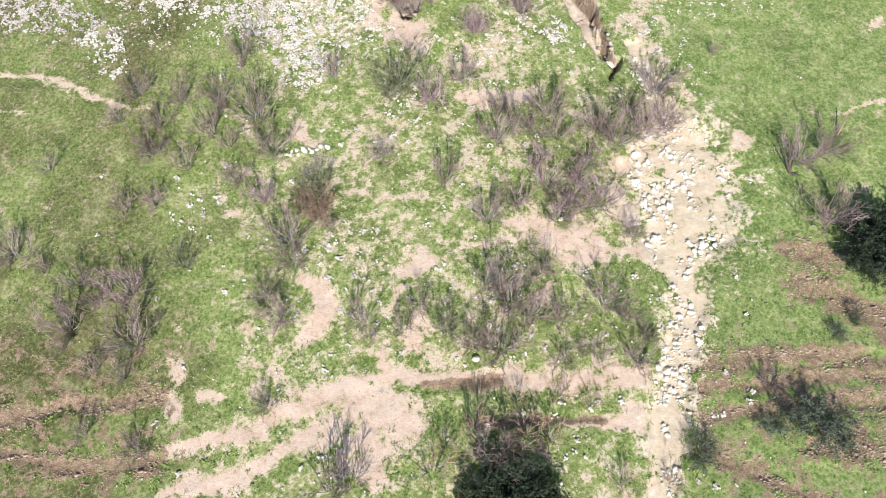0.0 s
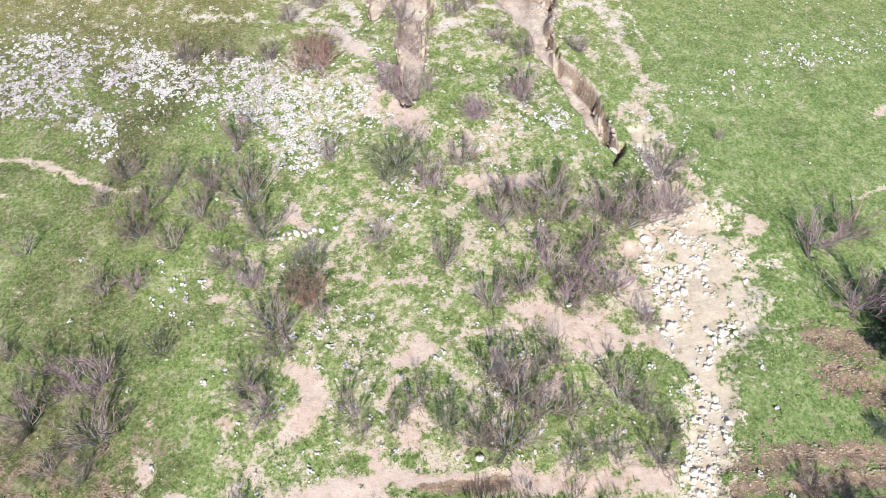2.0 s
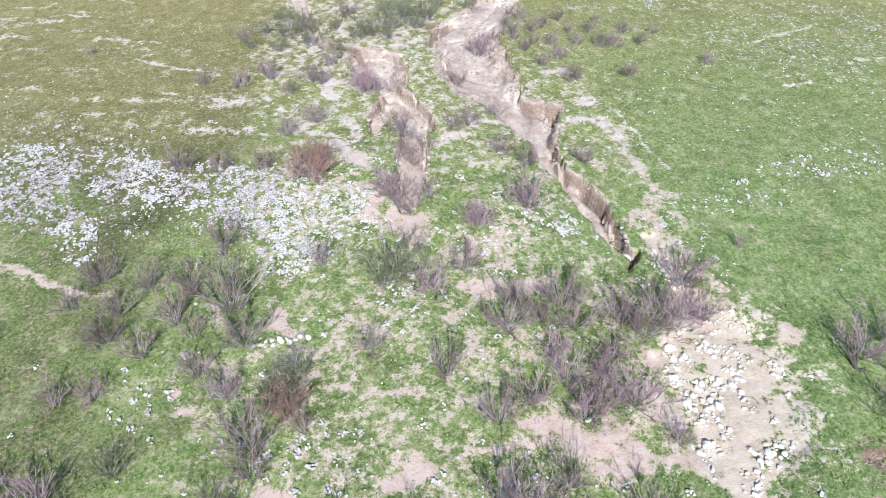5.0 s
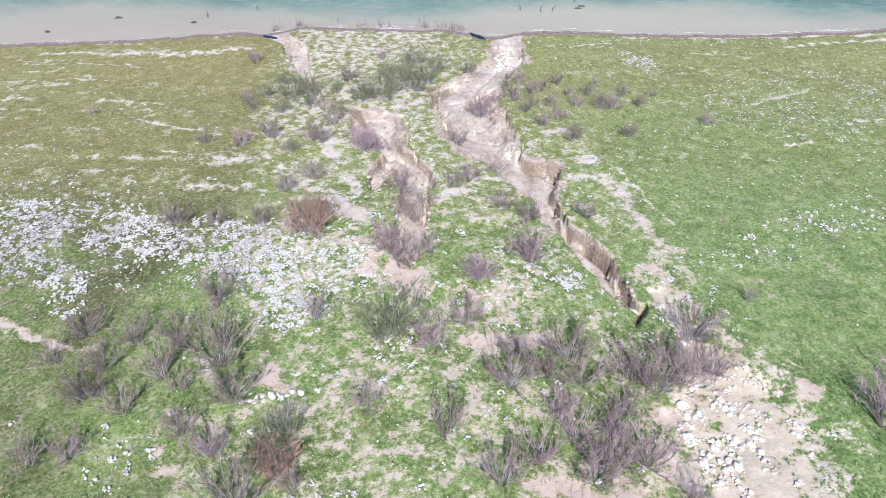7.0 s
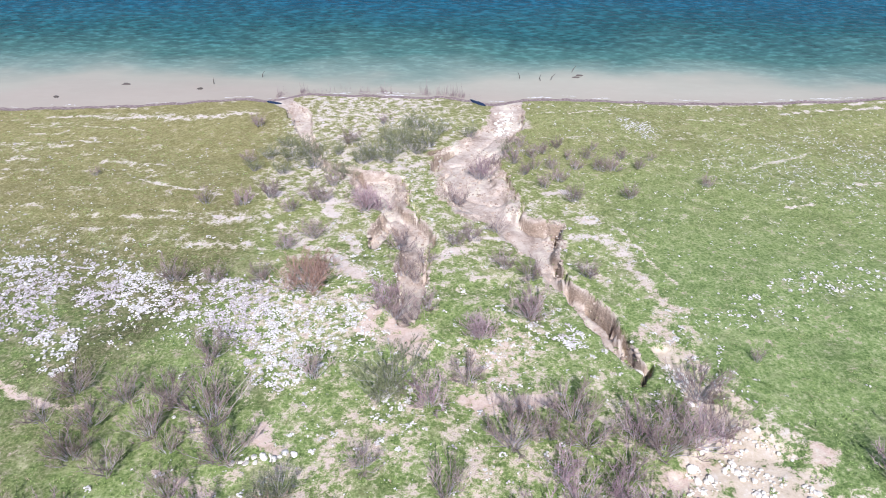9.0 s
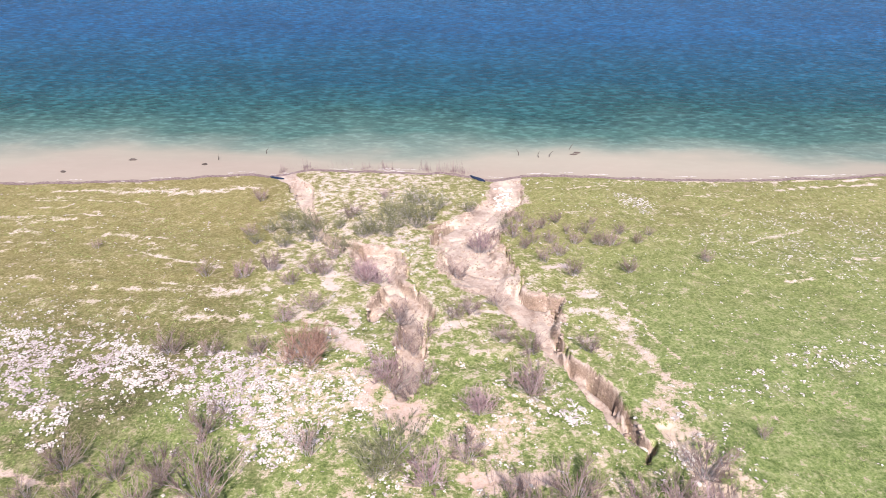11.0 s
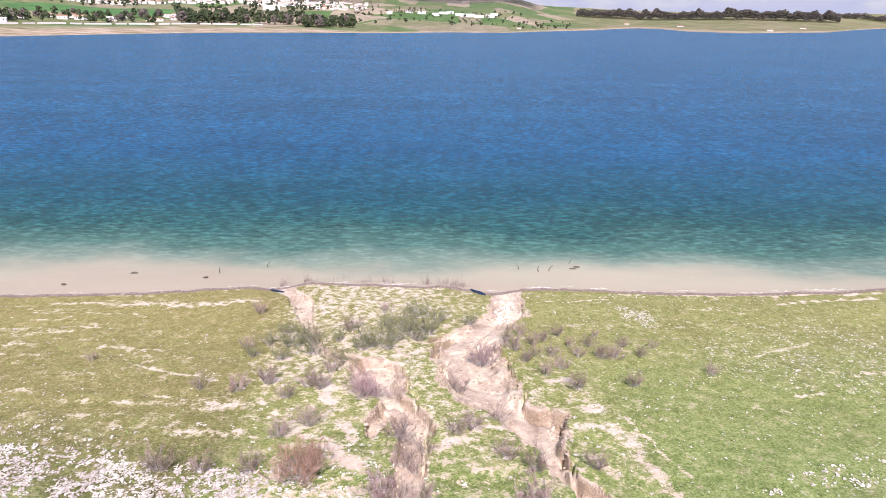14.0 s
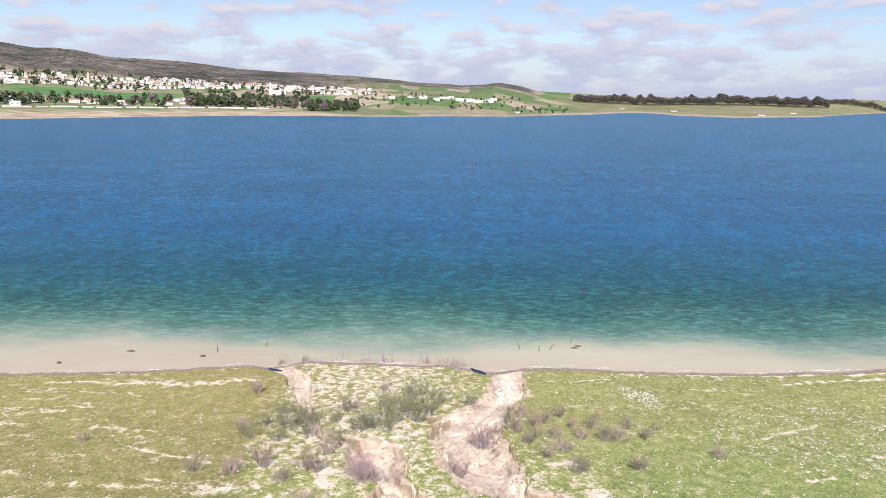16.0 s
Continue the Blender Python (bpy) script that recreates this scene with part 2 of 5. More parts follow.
def water_material():
    m = Nodes("lake_water", 0.25, 0.035)
    m.bsdf.inputs["IOR"].default_value = 1.33
    cut = m.node("ShaderNodeSeparateXYZ")
    m.link(m.where(), cut.inputs[0])
    drift = m.math("MULTIPLY", m.math("SUBTRACT", m.noise(0.045, 3, 0.5, (1, 1.3, 1), 4), 0.5), 20)
    off = m.math("ADD", m.math("SUBTRACT", cut.outputs["Y"], 70.0), drift)
    body = m.ramp(m.math("DIVIDE", off, 80.0), (0.0, (0.375, 0.325, 0.245)), (0.068, (0.350, 0.332, 0.245)), (0.122, (0.185, 0.245, 0.190)), (0.185, (0.066, 0.145, 0.118)),
                  (0.32, (0.022, 0.088, 0.086)), (0.50, (0.011, 0.073, 0.102)), (1.0, (0.008, 0.076, 0.160)))
    streak = m.noise(0.012, 5, 0.6, (1, 3, 1), 8)
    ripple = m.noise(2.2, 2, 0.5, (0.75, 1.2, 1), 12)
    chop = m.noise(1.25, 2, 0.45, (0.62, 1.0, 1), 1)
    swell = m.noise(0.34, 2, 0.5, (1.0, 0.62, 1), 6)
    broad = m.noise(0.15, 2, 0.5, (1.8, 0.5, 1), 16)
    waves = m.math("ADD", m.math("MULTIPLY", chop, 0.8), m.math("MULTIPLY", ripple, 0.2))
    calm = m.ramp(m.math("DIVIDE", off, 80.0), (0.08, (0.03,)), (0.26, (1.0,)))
    # light on the waves painted into the colour: crests lighter, troughs darker
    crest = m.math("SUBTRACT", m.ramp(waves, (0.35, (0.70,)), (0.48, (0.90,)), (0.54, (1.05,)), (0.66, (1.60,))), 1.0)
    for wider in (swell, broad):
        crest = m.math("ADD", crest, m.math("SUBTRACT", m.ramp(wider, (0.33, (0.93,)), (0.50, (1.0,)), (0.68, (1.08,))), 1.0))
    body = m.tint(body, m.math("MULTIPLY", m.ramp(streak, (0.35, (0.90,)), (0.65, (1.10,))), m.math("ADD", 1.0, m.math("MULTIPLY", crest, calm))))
    m.bump(m.math("MULTIPLY", m.math("ADD", waves, m.math("MULTIPLY", swell, 0.5)), calm), 0.45)
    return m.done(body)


def varied(name, dark, light, rough=0.85, scale=6.0, spec=0.2, spread=0.5):
    """Two-tone material with grain, whose tone also differs from piece to piece."""
    m = Nodes(name, rough, spec)
    island = m.place = m.node("ShaderNodeNewGeometry")
    which = m.node("ShaderNodeObjectInfo")
    tone = m.math("ADD", m.math("MULTIPLY", m.noise(scale, 4, 0.6), 1.0 - spread),
                  m.math("MULTIPLY", island.outputs["Random Per Island"], spread))
    tone = m.math("ADD", tone, m.math("MULTIPLY", m.math("SUBTRACT", which.outputs["Random"], 0.5), 0.3))
    return m.done(m.ramp(tone, (0.15, dark), (0.8, light)))


MAT_GROUND = ground_material()
MAT_WATER = water_material()
MAT_STEM = varied("grey_bark", (0.16, 0.14, 0.13), (0.46, 0.43, 0.41))
MAT_TWIG = varied("dry_twigs", (0.128, 0.088, 0.073), (0.40, 0.305, 0.26))
MAT_TWIG_LILAC = varied("lilac_twigs", (0.175, 0.108, 0.108), (0.47, 0.340, 0.335))
# evergreen wood coloured dark for the shade inside the bushes
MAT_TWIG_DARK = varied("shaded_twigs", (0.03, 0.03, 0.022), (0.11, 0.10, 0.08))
MAT_TWIG_RED = varied("russet_twigs", (0.22, 0.130, 0.092), (0.52, 0.345, 0.25))
MAT_TWIG_GREEN = varied("grey_green_twigs", (0.085, 0.095, 0.045), (0.27, 0.275, 0.15))
MAT_LEAF_OLIVE = varied("olive_leaves", (0.07, 0.085, 0.035), (0.21, 0.22, 0.10))
MAT_LEAF_BLUE = varied("blue_green_leaves", (0.05, 0.068, 0.05), (0.165, 0.195, 0.135), 0.6)
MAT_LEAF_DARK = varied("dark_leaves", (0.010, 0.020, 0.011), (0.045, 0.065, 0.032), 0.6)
MAT_FLOWER = varied("white_petals", (0.42, 0.39, 0.33), (0.68, 0.645, 0.56), spread=0.8)
MAT_FLOWER_PINK = varied("mauve_white_petals", (0.36, 0.315, 0.28), (0.58, 0.52, 0.465), spread=0.8)
MAT_POOL = varied("dark_pool_water", (0.010, 0.016, 0.030), (0.020, 0.030, 0.055), 0.12, 0.8, 0.5)
MAT_TUFT = varied("grass_blades", (0.15, 0.205, 0.05), (0.36, 0.44, 0.14), spread=0.8)
MAT_WEED = varied("weed_leaves", (0.11, 0.165, 0.040), (0.27, 0.36, 0.105), spread=0.8)
MAT_STRAW = varied("straw", (0.22, 0.17, 0.085), (0.46, 0.39, 0.24), spread=0.8)
MAT_ROCK = varied("pale_limestone", (0.50, 0.45, 0.355), (0.78, 0.73, 0.61), scale=3.0)
MAT_EARTH = varied("brown_earth", (0.19, 0.132, 0.088), (0.46, 0.36, 0.26), scale=2.0)
MAT_FOAM = varied("foam", (0.55, 0.54, 0.52), (0.76, 0.75, 0.73), scale=3.0)
MAT_CLAY = varied("crumbled_clay", (0.26, 0.19, 0.135), (0.58, 0.49, 0.38), scale=2.0)
MAT_WHITEWASH = varied("whitewash", (0.50, 0.48, 0.45), (0.66, 0.64, 0.62), scale=0.3)
MAT_OCHRE = varied("ochre_render", (0.42, 0.30, 0.17), (0.60, 0.47, 0.31), scale=0.3)
MAT_TILE_ROOF = varied("clay_roof", (0.22, 0.12, 0.08), (0.42, 0.27, 0.19), scale=0.5)
MAT_PALE_ROOF = varied("pale_roof", (0.42, 0.40, 0.38), (0.66, 0.64, 0.62), scale=0.3)
MAT_GLASS_DARK = varied("dark_window", (0.02, 0.025, 0.03), (0.06, 0.07, 0.08), 0.2, 0.3)
MAT_CROWN = varied("far_crowns", (0.018, 0.030, 0.014), (0.075, 0.095, 0.045), scale=0.3)
MAT_WOOD_BROWN = varied("budding_crowns", (0.042, 0.040, 0.032), (0.118, 0.104, 0.086), scale=0.3)
MAT_HILL_SCRUB = varied("hill_scrub", (0.040, 0.046, 0.030), (0.105, 0.105, 0.075), scale=0.3)
MAT_CROWN_GREY = varied("far_bare_crowns", (0.07, 0.058, 0.05), (0.17, 0.145, 0.125), scale=0.3)
MAT_TRUNK = varied("far_trunks", (0.05, 0.04, 0.03), (0.12, 0.10, 0.08))

# ---- plan of the slope ----
# bare trodden soil on the near slope: x, y, half width in metres
BARE_NEAR = [
    [(-13.5, 3.4, 0.28), (-11.9, 3.8, 0.34), (-10, 4.4, 0.57), (-8, 5.1, 0.63), (-6.4, 5.7, 0.86), (-4.6, 5.5, 1.29), (-2.9, 5.2, 1.43), (-2, 4.6, 1.14)],
    [(-13.4, 1.4, 0.33), (-12.2, 1.9, 0.6), (-10.5, 2.1, 0.69), (-9.2, 2.7, 0.42), (-7.6, 3.5, 0.39), (-6, 4.1, 0.85)],
    [(-3.7, 3.8, 1.55), (-3.4, 2.7, 1.05), (-3.5, 1.7, 0.38)],
    [(-6.4, 6.1, 0.52), (-4.7, 6.8, 0.44), (-2.4, 6.9, 0.41), (-0, 6.8, 0.47), (2.3, 6.9, 0.47), (4.3, 6.9, 0.58), (6.4, 7, 0.64), (8.7, 7.1, 0.82), (10.2, 6.9, 0.73)],
]
# bare patches between the shrubs
BARE_MIDDLE = [
    [(6.5, 4.7, 0.34), (8.5, 4.7, 0.51), (9.9, 4.6, 0.71)],
    [(-7.6, 12.6, 0.44), (-6.8, 12, 0.68), (-6.1, 11, 0.61), (-6.5, 9.9, 0.99), (-7.2, 9.2, 0.6)],
    [(-3.4, 8.7, 0.39), (-3.3, 7.7, 0.47), (-2.7, 6.9, 0.64)],
    [(-1.1, 10, 0.6), (-1.5, 9, 0.84), (-1.2, 8.4, 0.45)],
    [(-2.7, 10.8, 0.3), (-2.3, 11.9, 0.25)],
    [(-2.2, 13.1, 0.63), (-1.2, 13.8, 0.69), (-0.3, 14, 0.32)],
    [(4.1, 15.8, 0.39), (5.2, 15.6, 0.9), (5.8, 14.9, 0.8), (7.4, 14.9, 1.12), (8.6, 14.9, 1.12), (8.8, 13.5, 0.63), (7.3, 13.7, 0.57)],
    [(10.1, 14, 0.32), (11.7, 14.1, 0.79), (12.7, 14.1, 0.95)],
    [(5.5, 11.5, 0.49), (6, 12.2, 0.31)],
]
# trodden paths and narrow bare spots
BARE_PATHS = [
    [(0, 13.9, 0.16), (2.2, 14.3, 0.19), (3.8, 14.6, 0.22), (5.4, 14.7, 0.32)],
    [(-27.8, 26.9, 0.18), (-25.6, 26.6, 0.21), (-23.7, 26, 0.25), (-21.8, 25.3, 0.21), (-19.9, 24.5, 0.21), (-18, 23.9, 0.17)],
    [(-13.2, 20.1, 0.2), (-11.6, 19.5, 0.23), (-10.6, 19, 0.33)],
    [(-5.9, 18.3, 0.2), (-4.2, 17.9, 0.3), (-2.6, 17.5, 0.23), (-0.6, 17.4, 0.2)],
    [(-27.1, 24, 0.1), (-24.9, 23.7, 0.1)],
    [(-13.3, 18.6, 0.26), (-12.7, 17.8, 0.46), (-12.4, 18.2, 0.26)],
    [(-11.9, 16.5, 0.32), (-11.3, 16.3, 0.45)],
    [(-12.2, 23.1, 0.17), (-11.7, 22.3, 0.21)],
    [(24.4, 23.1, 0.17), (26, 23.6, 0.17), (27.7, 24.3, 0.28)],
    [(28.4, 30, 0.3), (29.4, 30.5, 0.37)],
]
# small bare spots
BARE_SPOTS = [
    [(-8.9, 22.9, 0.35), (-8.6, 21.7, 0.55), (-7.9, 21.2, 0.41)],
    [(-2.8, 31.1, 0.67), (-2, 29.6, 0.92), (-1.3, 28.5, 0.73)],
    [(-4.3, 30.6, 0.45), (-4, 32.1, 0.53)],
    [(1.4, 24.9, 0.42), (2.6, 24.4, 0.7), (3.3, 24.9, 0.53)],
    [(4.3, 24.6, 0.63), (5.7, 24.4, 0.7)],
    [(-14, 7.6, 0.41), (-13.6, 7, 0.35)],
    [(-13.9, 6, 0.46), (-13.5, 5.3, 0.46)],
    [(-12.2, 6, 0.29), (-11.3, 5.8, 0.29)],
    [(-13.9, 9.8, 0.21), (-13.8, 9.5, 0.24)],
    [(-10.6, 10.1, 0.3), (-10.1, 9.7, 0.3)],
    [(10.8, 19.7, 1.01), (12.6, 20.4, 1.35)],
    [(10.3, 18.1, 0.5), (10.7, 16.3, 0.65)],
    [(17.7, 20.8, 0.47), (18.2, 21.4, 0.48)],
]
# thin scruffy turf with much soil showing
SCRUFFY = [
    [(-9.8, 7.9, 0.88), (-9.1, 7, 0.88), (-10.2, 6.4, 0.58)],
    [(13.3, 31.4, 0.94), (13.7, 29, 0.92), (14.5, 26.7, 0.72), (15.4, 24.5, 0.77), (15.5, 22.8, 0.87)],
    [(0.9, 26.9, 1.44), (4.6, 29.6, 1.84), (2.6, 25.5, 1.42)],
]
# bare patches of the far slope west of the gullies
BARE_WEST = [
    [(-38.6, 64.8, 0.34), (-34.2, 65, 0.51), (-29.6, 64.9, 0.68), (-25, 64.7, 0.68), (-20.7, 65.6, 0.51), (-18.6, 66.5, 0.41)],
    [(-12.4, 64.2, 1.02), (-9.1, 65.4, 0.69), (-4.6, 66, 0.52)],
    [(-29.1, 54, 0.44), (-27.1, 54, 0.44)],
    [(-24.8, 50.5, 0.19), (-22, 49.2, 0.23), (-19.5, 48.4, 0.23), (-17.5, 47.8, 0.22)],
    [(-21.1, 45.1, 0.21), (-18.4, 44.8, 0.3)],
    [(-16.5, 44, 0.38), (-14.4, 44.2, 0.42), (-12.4, 45, 0.47)],
    [(-18.2, 40.1, 0.43), (-15.8, 40.1, 0.51), (-13.3, 39.8, 0.51), (-12.1, 39.6, 0.31)],
    [(-11.6, 42.8, 0.58), (-10.4, 41.1, 0.73), (-8.6, 39.6, 0.71), (-6.8, 38.5, 0.54)],
]
# bare patches between the gullies
BARE_FAR = [
    [(-7.2, 38.1, 0.61), (-5.9, 36.9, 0.67), (-5.1, 36.1, 0.55)],
    [(-12.6, 47.8, 0.45), (-14.1, 48.8, 0.46)],
    [(-8.7, 47.4, 0.54), (-8.1, 44.6, 0.6)],
    [(-6.4, 41.2, 0.61), (-5.4, 39.6, 0.47)],
    [(-4.8, 52.8, 0.39), (-2.9, 53.3, 0.49), (-1.2, 54.1, 0.59)],
    [(-2.8, 29.6, 0.65), (-1.5, 30.2, 0.82), (-0.8, 29.1, 0.64)],
    [(10.2, 48.7, 0.46), (8.7, 47.9, 0.36)],
    [(10.3, 43.9, 0.43), (12, 44.1, 0.51)],
    [(0.5, 39, 0.59), (1.7, 39.3, 0.47)],
    [(2.5, 41.3, 0.33), (4.1, 40.9, 0.32)],
]
# bare strip east of the main gully
BARE_EAST = [
    [(9.5, 41.8, 0.49), (11.5, 41.4, 0.57), (12.8, 39.9, 0.72), (12.7, 37.6, 0.54), (13, 35.6, 0.66), (13.6, 33.7, 0.57)],
    [(13.7, 32.8, 0.42), (14.8, 32, 0.48)],
    [(11.7, 30.3, 0.46), (13.3, 30.3, 0.46)],
    [(10, 37.6, 0.38), (10.8, 35.6, 0.37)],
]
# faint cattle tracks across the far slope
TRACKS_FAR = [
    [(27.3, 53.7, 0.15), (30.9, 55.2, 0.26), (34.2, 56.9, 0.21)],
    [(9.9, 66.3, 0.18), (17.7, 67.3, 0.18)],
    [(24.7, 64.9, 0.17), (30.1, 65.5, 0.17)],
    [(27.2, 46.5, 0.18), (29.5, 46.8, 0.18)],
    [(33.6, 49.6, 0.24), (37, 50.7, 0.24)],
    [(35.2, 66.8, 0.24), (46.9, 68.7, 0.3)],
    [(-40.1, 62.1, 0.16), (-34.7, 62.2, 0.16), (-29, 61.9, 0.16)],
    [(-40.5, 57.8, 0.15), (-35.6, 58.3, 0.16), (-31.5, 58.7, 0.16)],
    [(-37.5, 54.1, 0.15), (-35.6, 54.3, 0.15)],
    [(-26, 53.6, 0.24), (-23.9, 53.3, 0.24)],
    [(19.4, 69.4, 0.18), (31.4, 69.3, 0.24), (48.2, 70.2, 0.37)],
    [(12.8, 43.5, 0.13), (15.2, 35.6, 0.18)],
]
# brown rutted soil of the wheel tracks
PLOUGH = [
    [(13.2, 7.4, 0.5), (18.3, 7.8, 0.6), (23.2, 7.7, 0.7)],
    [(13.3, 6.2, 0.4), (18, 6.6, 0.5), (23, 6.8, 0.5)],
    [(13.4, 4.9, 0.5), (17.2, 5.3, 0.5), (22.6, 5.4, 0.6)],
    [(13, 3.1, 0.4), (15.4, 2.3, 0.5), (17.9, 0.9, 0.5)],
    [(18.4, 3.3, 0.6), (21.9, 3, 0.7)],
    [(19.8, 12, 0.9), (23.9, 10, 1.2)],
    [(19.1, 14.4, 0.5), (21.7, 13.3, 0.9)],
    [(-0.9, 6.3, 0.2), (1, 6.5, 0.45), (3.2, 6.9, 0.3)],
    [(1.6, 4.7, 0.3), (5.1, 4.8, 0.35), (7.9, 4.9, 0.3)],
    [(-8.8, 53.3, 0.5), (-6.6, 51.4, 0.6)],
    [(-3.8, 45.1, 0.4), (-4.2, 42, 0.5)],
    [(-0.7, 56.3, 0.45), (0.7, 57.6, 0.4)],
    [(10.2, 30.3, 0.25), (10.7, 27.8, 0.35)],
    [(-22.3, 5.1, 0.5), (-19, 5.7, 0.5), (-14.5, 6.2, 0.5)],
    [(-21.8, 3.5, 0.4), (-18, 2.6, 0.5), (-14, 3, 0.5)],
]
# stony bed of the dry stream
STREAM = [
    [(12.6, 28.6, 0.6), (13.7, 24.8, 0.9), (14.3, 21.8, 2.2), (14.5, 19.2, 3.6), (13.9, 16.6, 3.4), (13.5, 14.1, 2), (13.5, 12.1, 1.2), (13.4, 10.4, 1.1), (12.6, 8.3, 1.1), (12, 6.5, 1.1), (11.6, 4.8, 1.1), (11.2, 3.1, 0.9), (10.6, 1, 0.8)],
]
# deep main gully: x, y, half width
GULLY_MAIN = [
    [(7.3, 73, 1.3), (7.5, 70, 1.4), (7, 67, 1.9), (6.6, 63.5, 2.1), (4.7, 59.3, 2), (3, 56, 2.6), (2.5, 52.9, 2.8), (2.8, 49.6, 2.8), (3.4, 46.6, 2.7), (4.9, 44.3, 1.9), (6.3, 42.6, 2.2), (6.9, 40.6, 1.7), (7.4, 38.7, 0.85), (7.5, 36.9, 0.7), (7.8, 35.5, 0.65), (8.7, 34, 0.8), (9.4, 32.5, 0.95), (9.8, 30.8, 0.95), (10.1, 29.5, 0.8), (10.6, 28.2, 0.75), (11.2, 27.1, 0.4)],
]
# side gully
GULLY_SIDE = [
    [(-17, 70.5, 1), (-16.3, 69.1, 1), (-14.3, 65.8, 0.95), (-13.2, 61.9, 0.75), (-11.9, 57.7, 0.6), (-10.6, 54.5, 0.5), (-9.2, 52.8, 0.8), (-7.2, 52.2, 1.2), (-5.6, 50.6, 2.1), (-4.7, 48.5, 2), (-3.7, 46, 1.5), (-3, 43.8, 1.2), (-2, 42.1, 1.6), (-1.9, 40.1, 1.5), (-1.9, 38.2, 1.25), (-1.7, 36.1, 0.9), (-1.8, 34.2, 0.75), (-1.9, 32.4, 0.8), (-2, 31.3, 0.4)],
    [(-3.7, 44.6, 1.0), (-4.1, 43.7, 1.05), (-4.4, 42, 0.8), (-4.6, 40, 0.35)],
]
# sharp erosion cracks along the banks
CRACKS = [
    [(-8.2, 50.7, 0.2), (-8.1, 52.8, 0.24), (-6.9, 52.4, 0.2), (-6.2, 50.8, 0.2)],
    [(-4.5, 44.4, 0.2), (-3.7, 43.9, 0.45), (-3.3, 43.3, 0.25)],
    [(-0.6, 52.9, 0.24), (-0.3, 55.3, 0.25), (1.1, 57.1, 0.2)],
    [(6.2, 44.3, 0.14), (7, 43.3, 0.18), (8.5, 42.9, 0.15), (8.7, 41.4, 0.17)],
    [(9.4, 33.9, 0.14), (9.9, 32.8, 0.17), (10.5, 31.9, 0.15), (10.5, 31.1, 0.17), (10.8, 30.3, 0.17), (10.8, 29.5, 0.17), (10.9, 28.7, 0.17), (10.7, 27.8, 0.14)],
    [(11.7, 27.5, 0.16), (11.4, 26.8, 0.22), (11, 26.4, 0.18), (10.9, 25.9, 0.16)],
    [(-2.3, 31.8, 0.17), (-1.8, 31.3, 0.2), (-1.4, 31.7, 0.16)],
    [(-15.7, 66.9, 0.17), (-15.1, 64.9, 0.28)],
    [(-13.9, 60.4, 0.2), (-13.2, 60.7, 0.2)],
]
# undercut edges where turf hangs over the banks
UNDERCUTS = [
    [(4.9, 55.6, 0.13), (5.6, 52.4, 0.14), (5.9, 49.2, 0.14), (6.4, 46.2, 0.13), (6.2, 45, 0.13)],
    [(0.4, 53.4, 0.15), (0.2, 50.6, 0.13), (0.9, 47.4, 0.13)],
    [(-3.2, 51.2, 0.12), (-2.6, 48.8, 0.13), (-2.2, 46.4, 0.13), (-1.6, 44.4, 0.12)],
    [(8.3, 38.6, 0.13), (8.2, 36.8, 0.14), (8.5, 35.2, 0.13)],
    [(-0.5, 41.6, 0.12), (-0.6, 39.2, 0.13), (-0.9, 36.8, 0.12)],
    [(-2.9, 37.4, 0.12), (-2.6, 35.2, 0.13), (-2.5, 33.2, 0.13)],
    [(8.4, 66.5, 0.13), (8.2, 63.5, 0.13), (6.5, 60.4, 0.13)],
    [(-12.2, 60, 0.12), (-11.2, 57, 0.12), (-10.1, 54.6, 0.12)],
]
# shallow runnels worn into the gully beds
RUNNELS = [
    [(1.1, 54.7, 0.16), (3.1, 55.6, 0.16), (5.3, 57.7, 0.18)],
    [(4.6, 55, 0.15), (5.5, 51.8, 0.16), (5.8, 48.1, 0.16), (6.2, 45.5, 0.15), (6, 44.3, 0.15)],
    [(0.8, 50.1, 0.14), (3.3, 48.1, 0.15), (5.1, 47.6, 0.14)],
    [(6.6, 39.4, 0.14), (7.1, 37.2, 0.14), (7.5, 34.9, 0.14)],
    [(-5.1, 42.9, 0.14), (-4.7, 40.8, 0.16)],
    [(-6.5, 51, 0.15), (-4.4, 48.8, 0.18), (-3, 45.6, 0.18), (-1.6, 42.6, 0.16), (-1.4, 39, 0.16)],
    [(6.8, 66, 0.2), (6, 62, 0.2), (3.6, 58, 0.2), (2, 54, 0.2), (2.2, 50, 0.16)],
]
# dense white flowers
FLOWERS_DENSE = [
    [(-27.6, 35.5, 1.08), (-22.7, 35.2, 1.08), (-17.4, 34.3, 0.99), (-12.4, 33.1, 0.97), (-7.4, 32, 1.02)],
    [(-25.2, 31.6, 0.84), (-21.7, 30, 0.71), (-22, 28.4, 0.56)],
    [(-30, 36.7, 1.6), (-24.1, 36.2, 1.6), (-18, 35, 1.4), (-13.2, 33.8, 1.6), (-9.5, 33.6, 1.8), (-5.6, 32.2, 1.2)],
    [(-27.9, 31.7, 1.6), (-24.2, 30.6, 1.5), (-21.4, 28.6, 1.2), (-20.3, 26.6, 0.7)],
    [(-11.7, 31.6, 2.2), (-8.7, 30.8, 3), (-7.6, 30, 2.8), (-8.6, 27.5, 1.8)],
    [(-29, 34.2, 1.6), (-23.3, 33.9, 1.4), (-15.4, 32.2, 1.1)],
    [(18.4, 64.8, 0.6), (19.6, 62.8, 1.4), (20.6, 61.4, 1.1)],
    [(5.8, 30.2, 0.7), (7.4, 29.7, 1)],
]
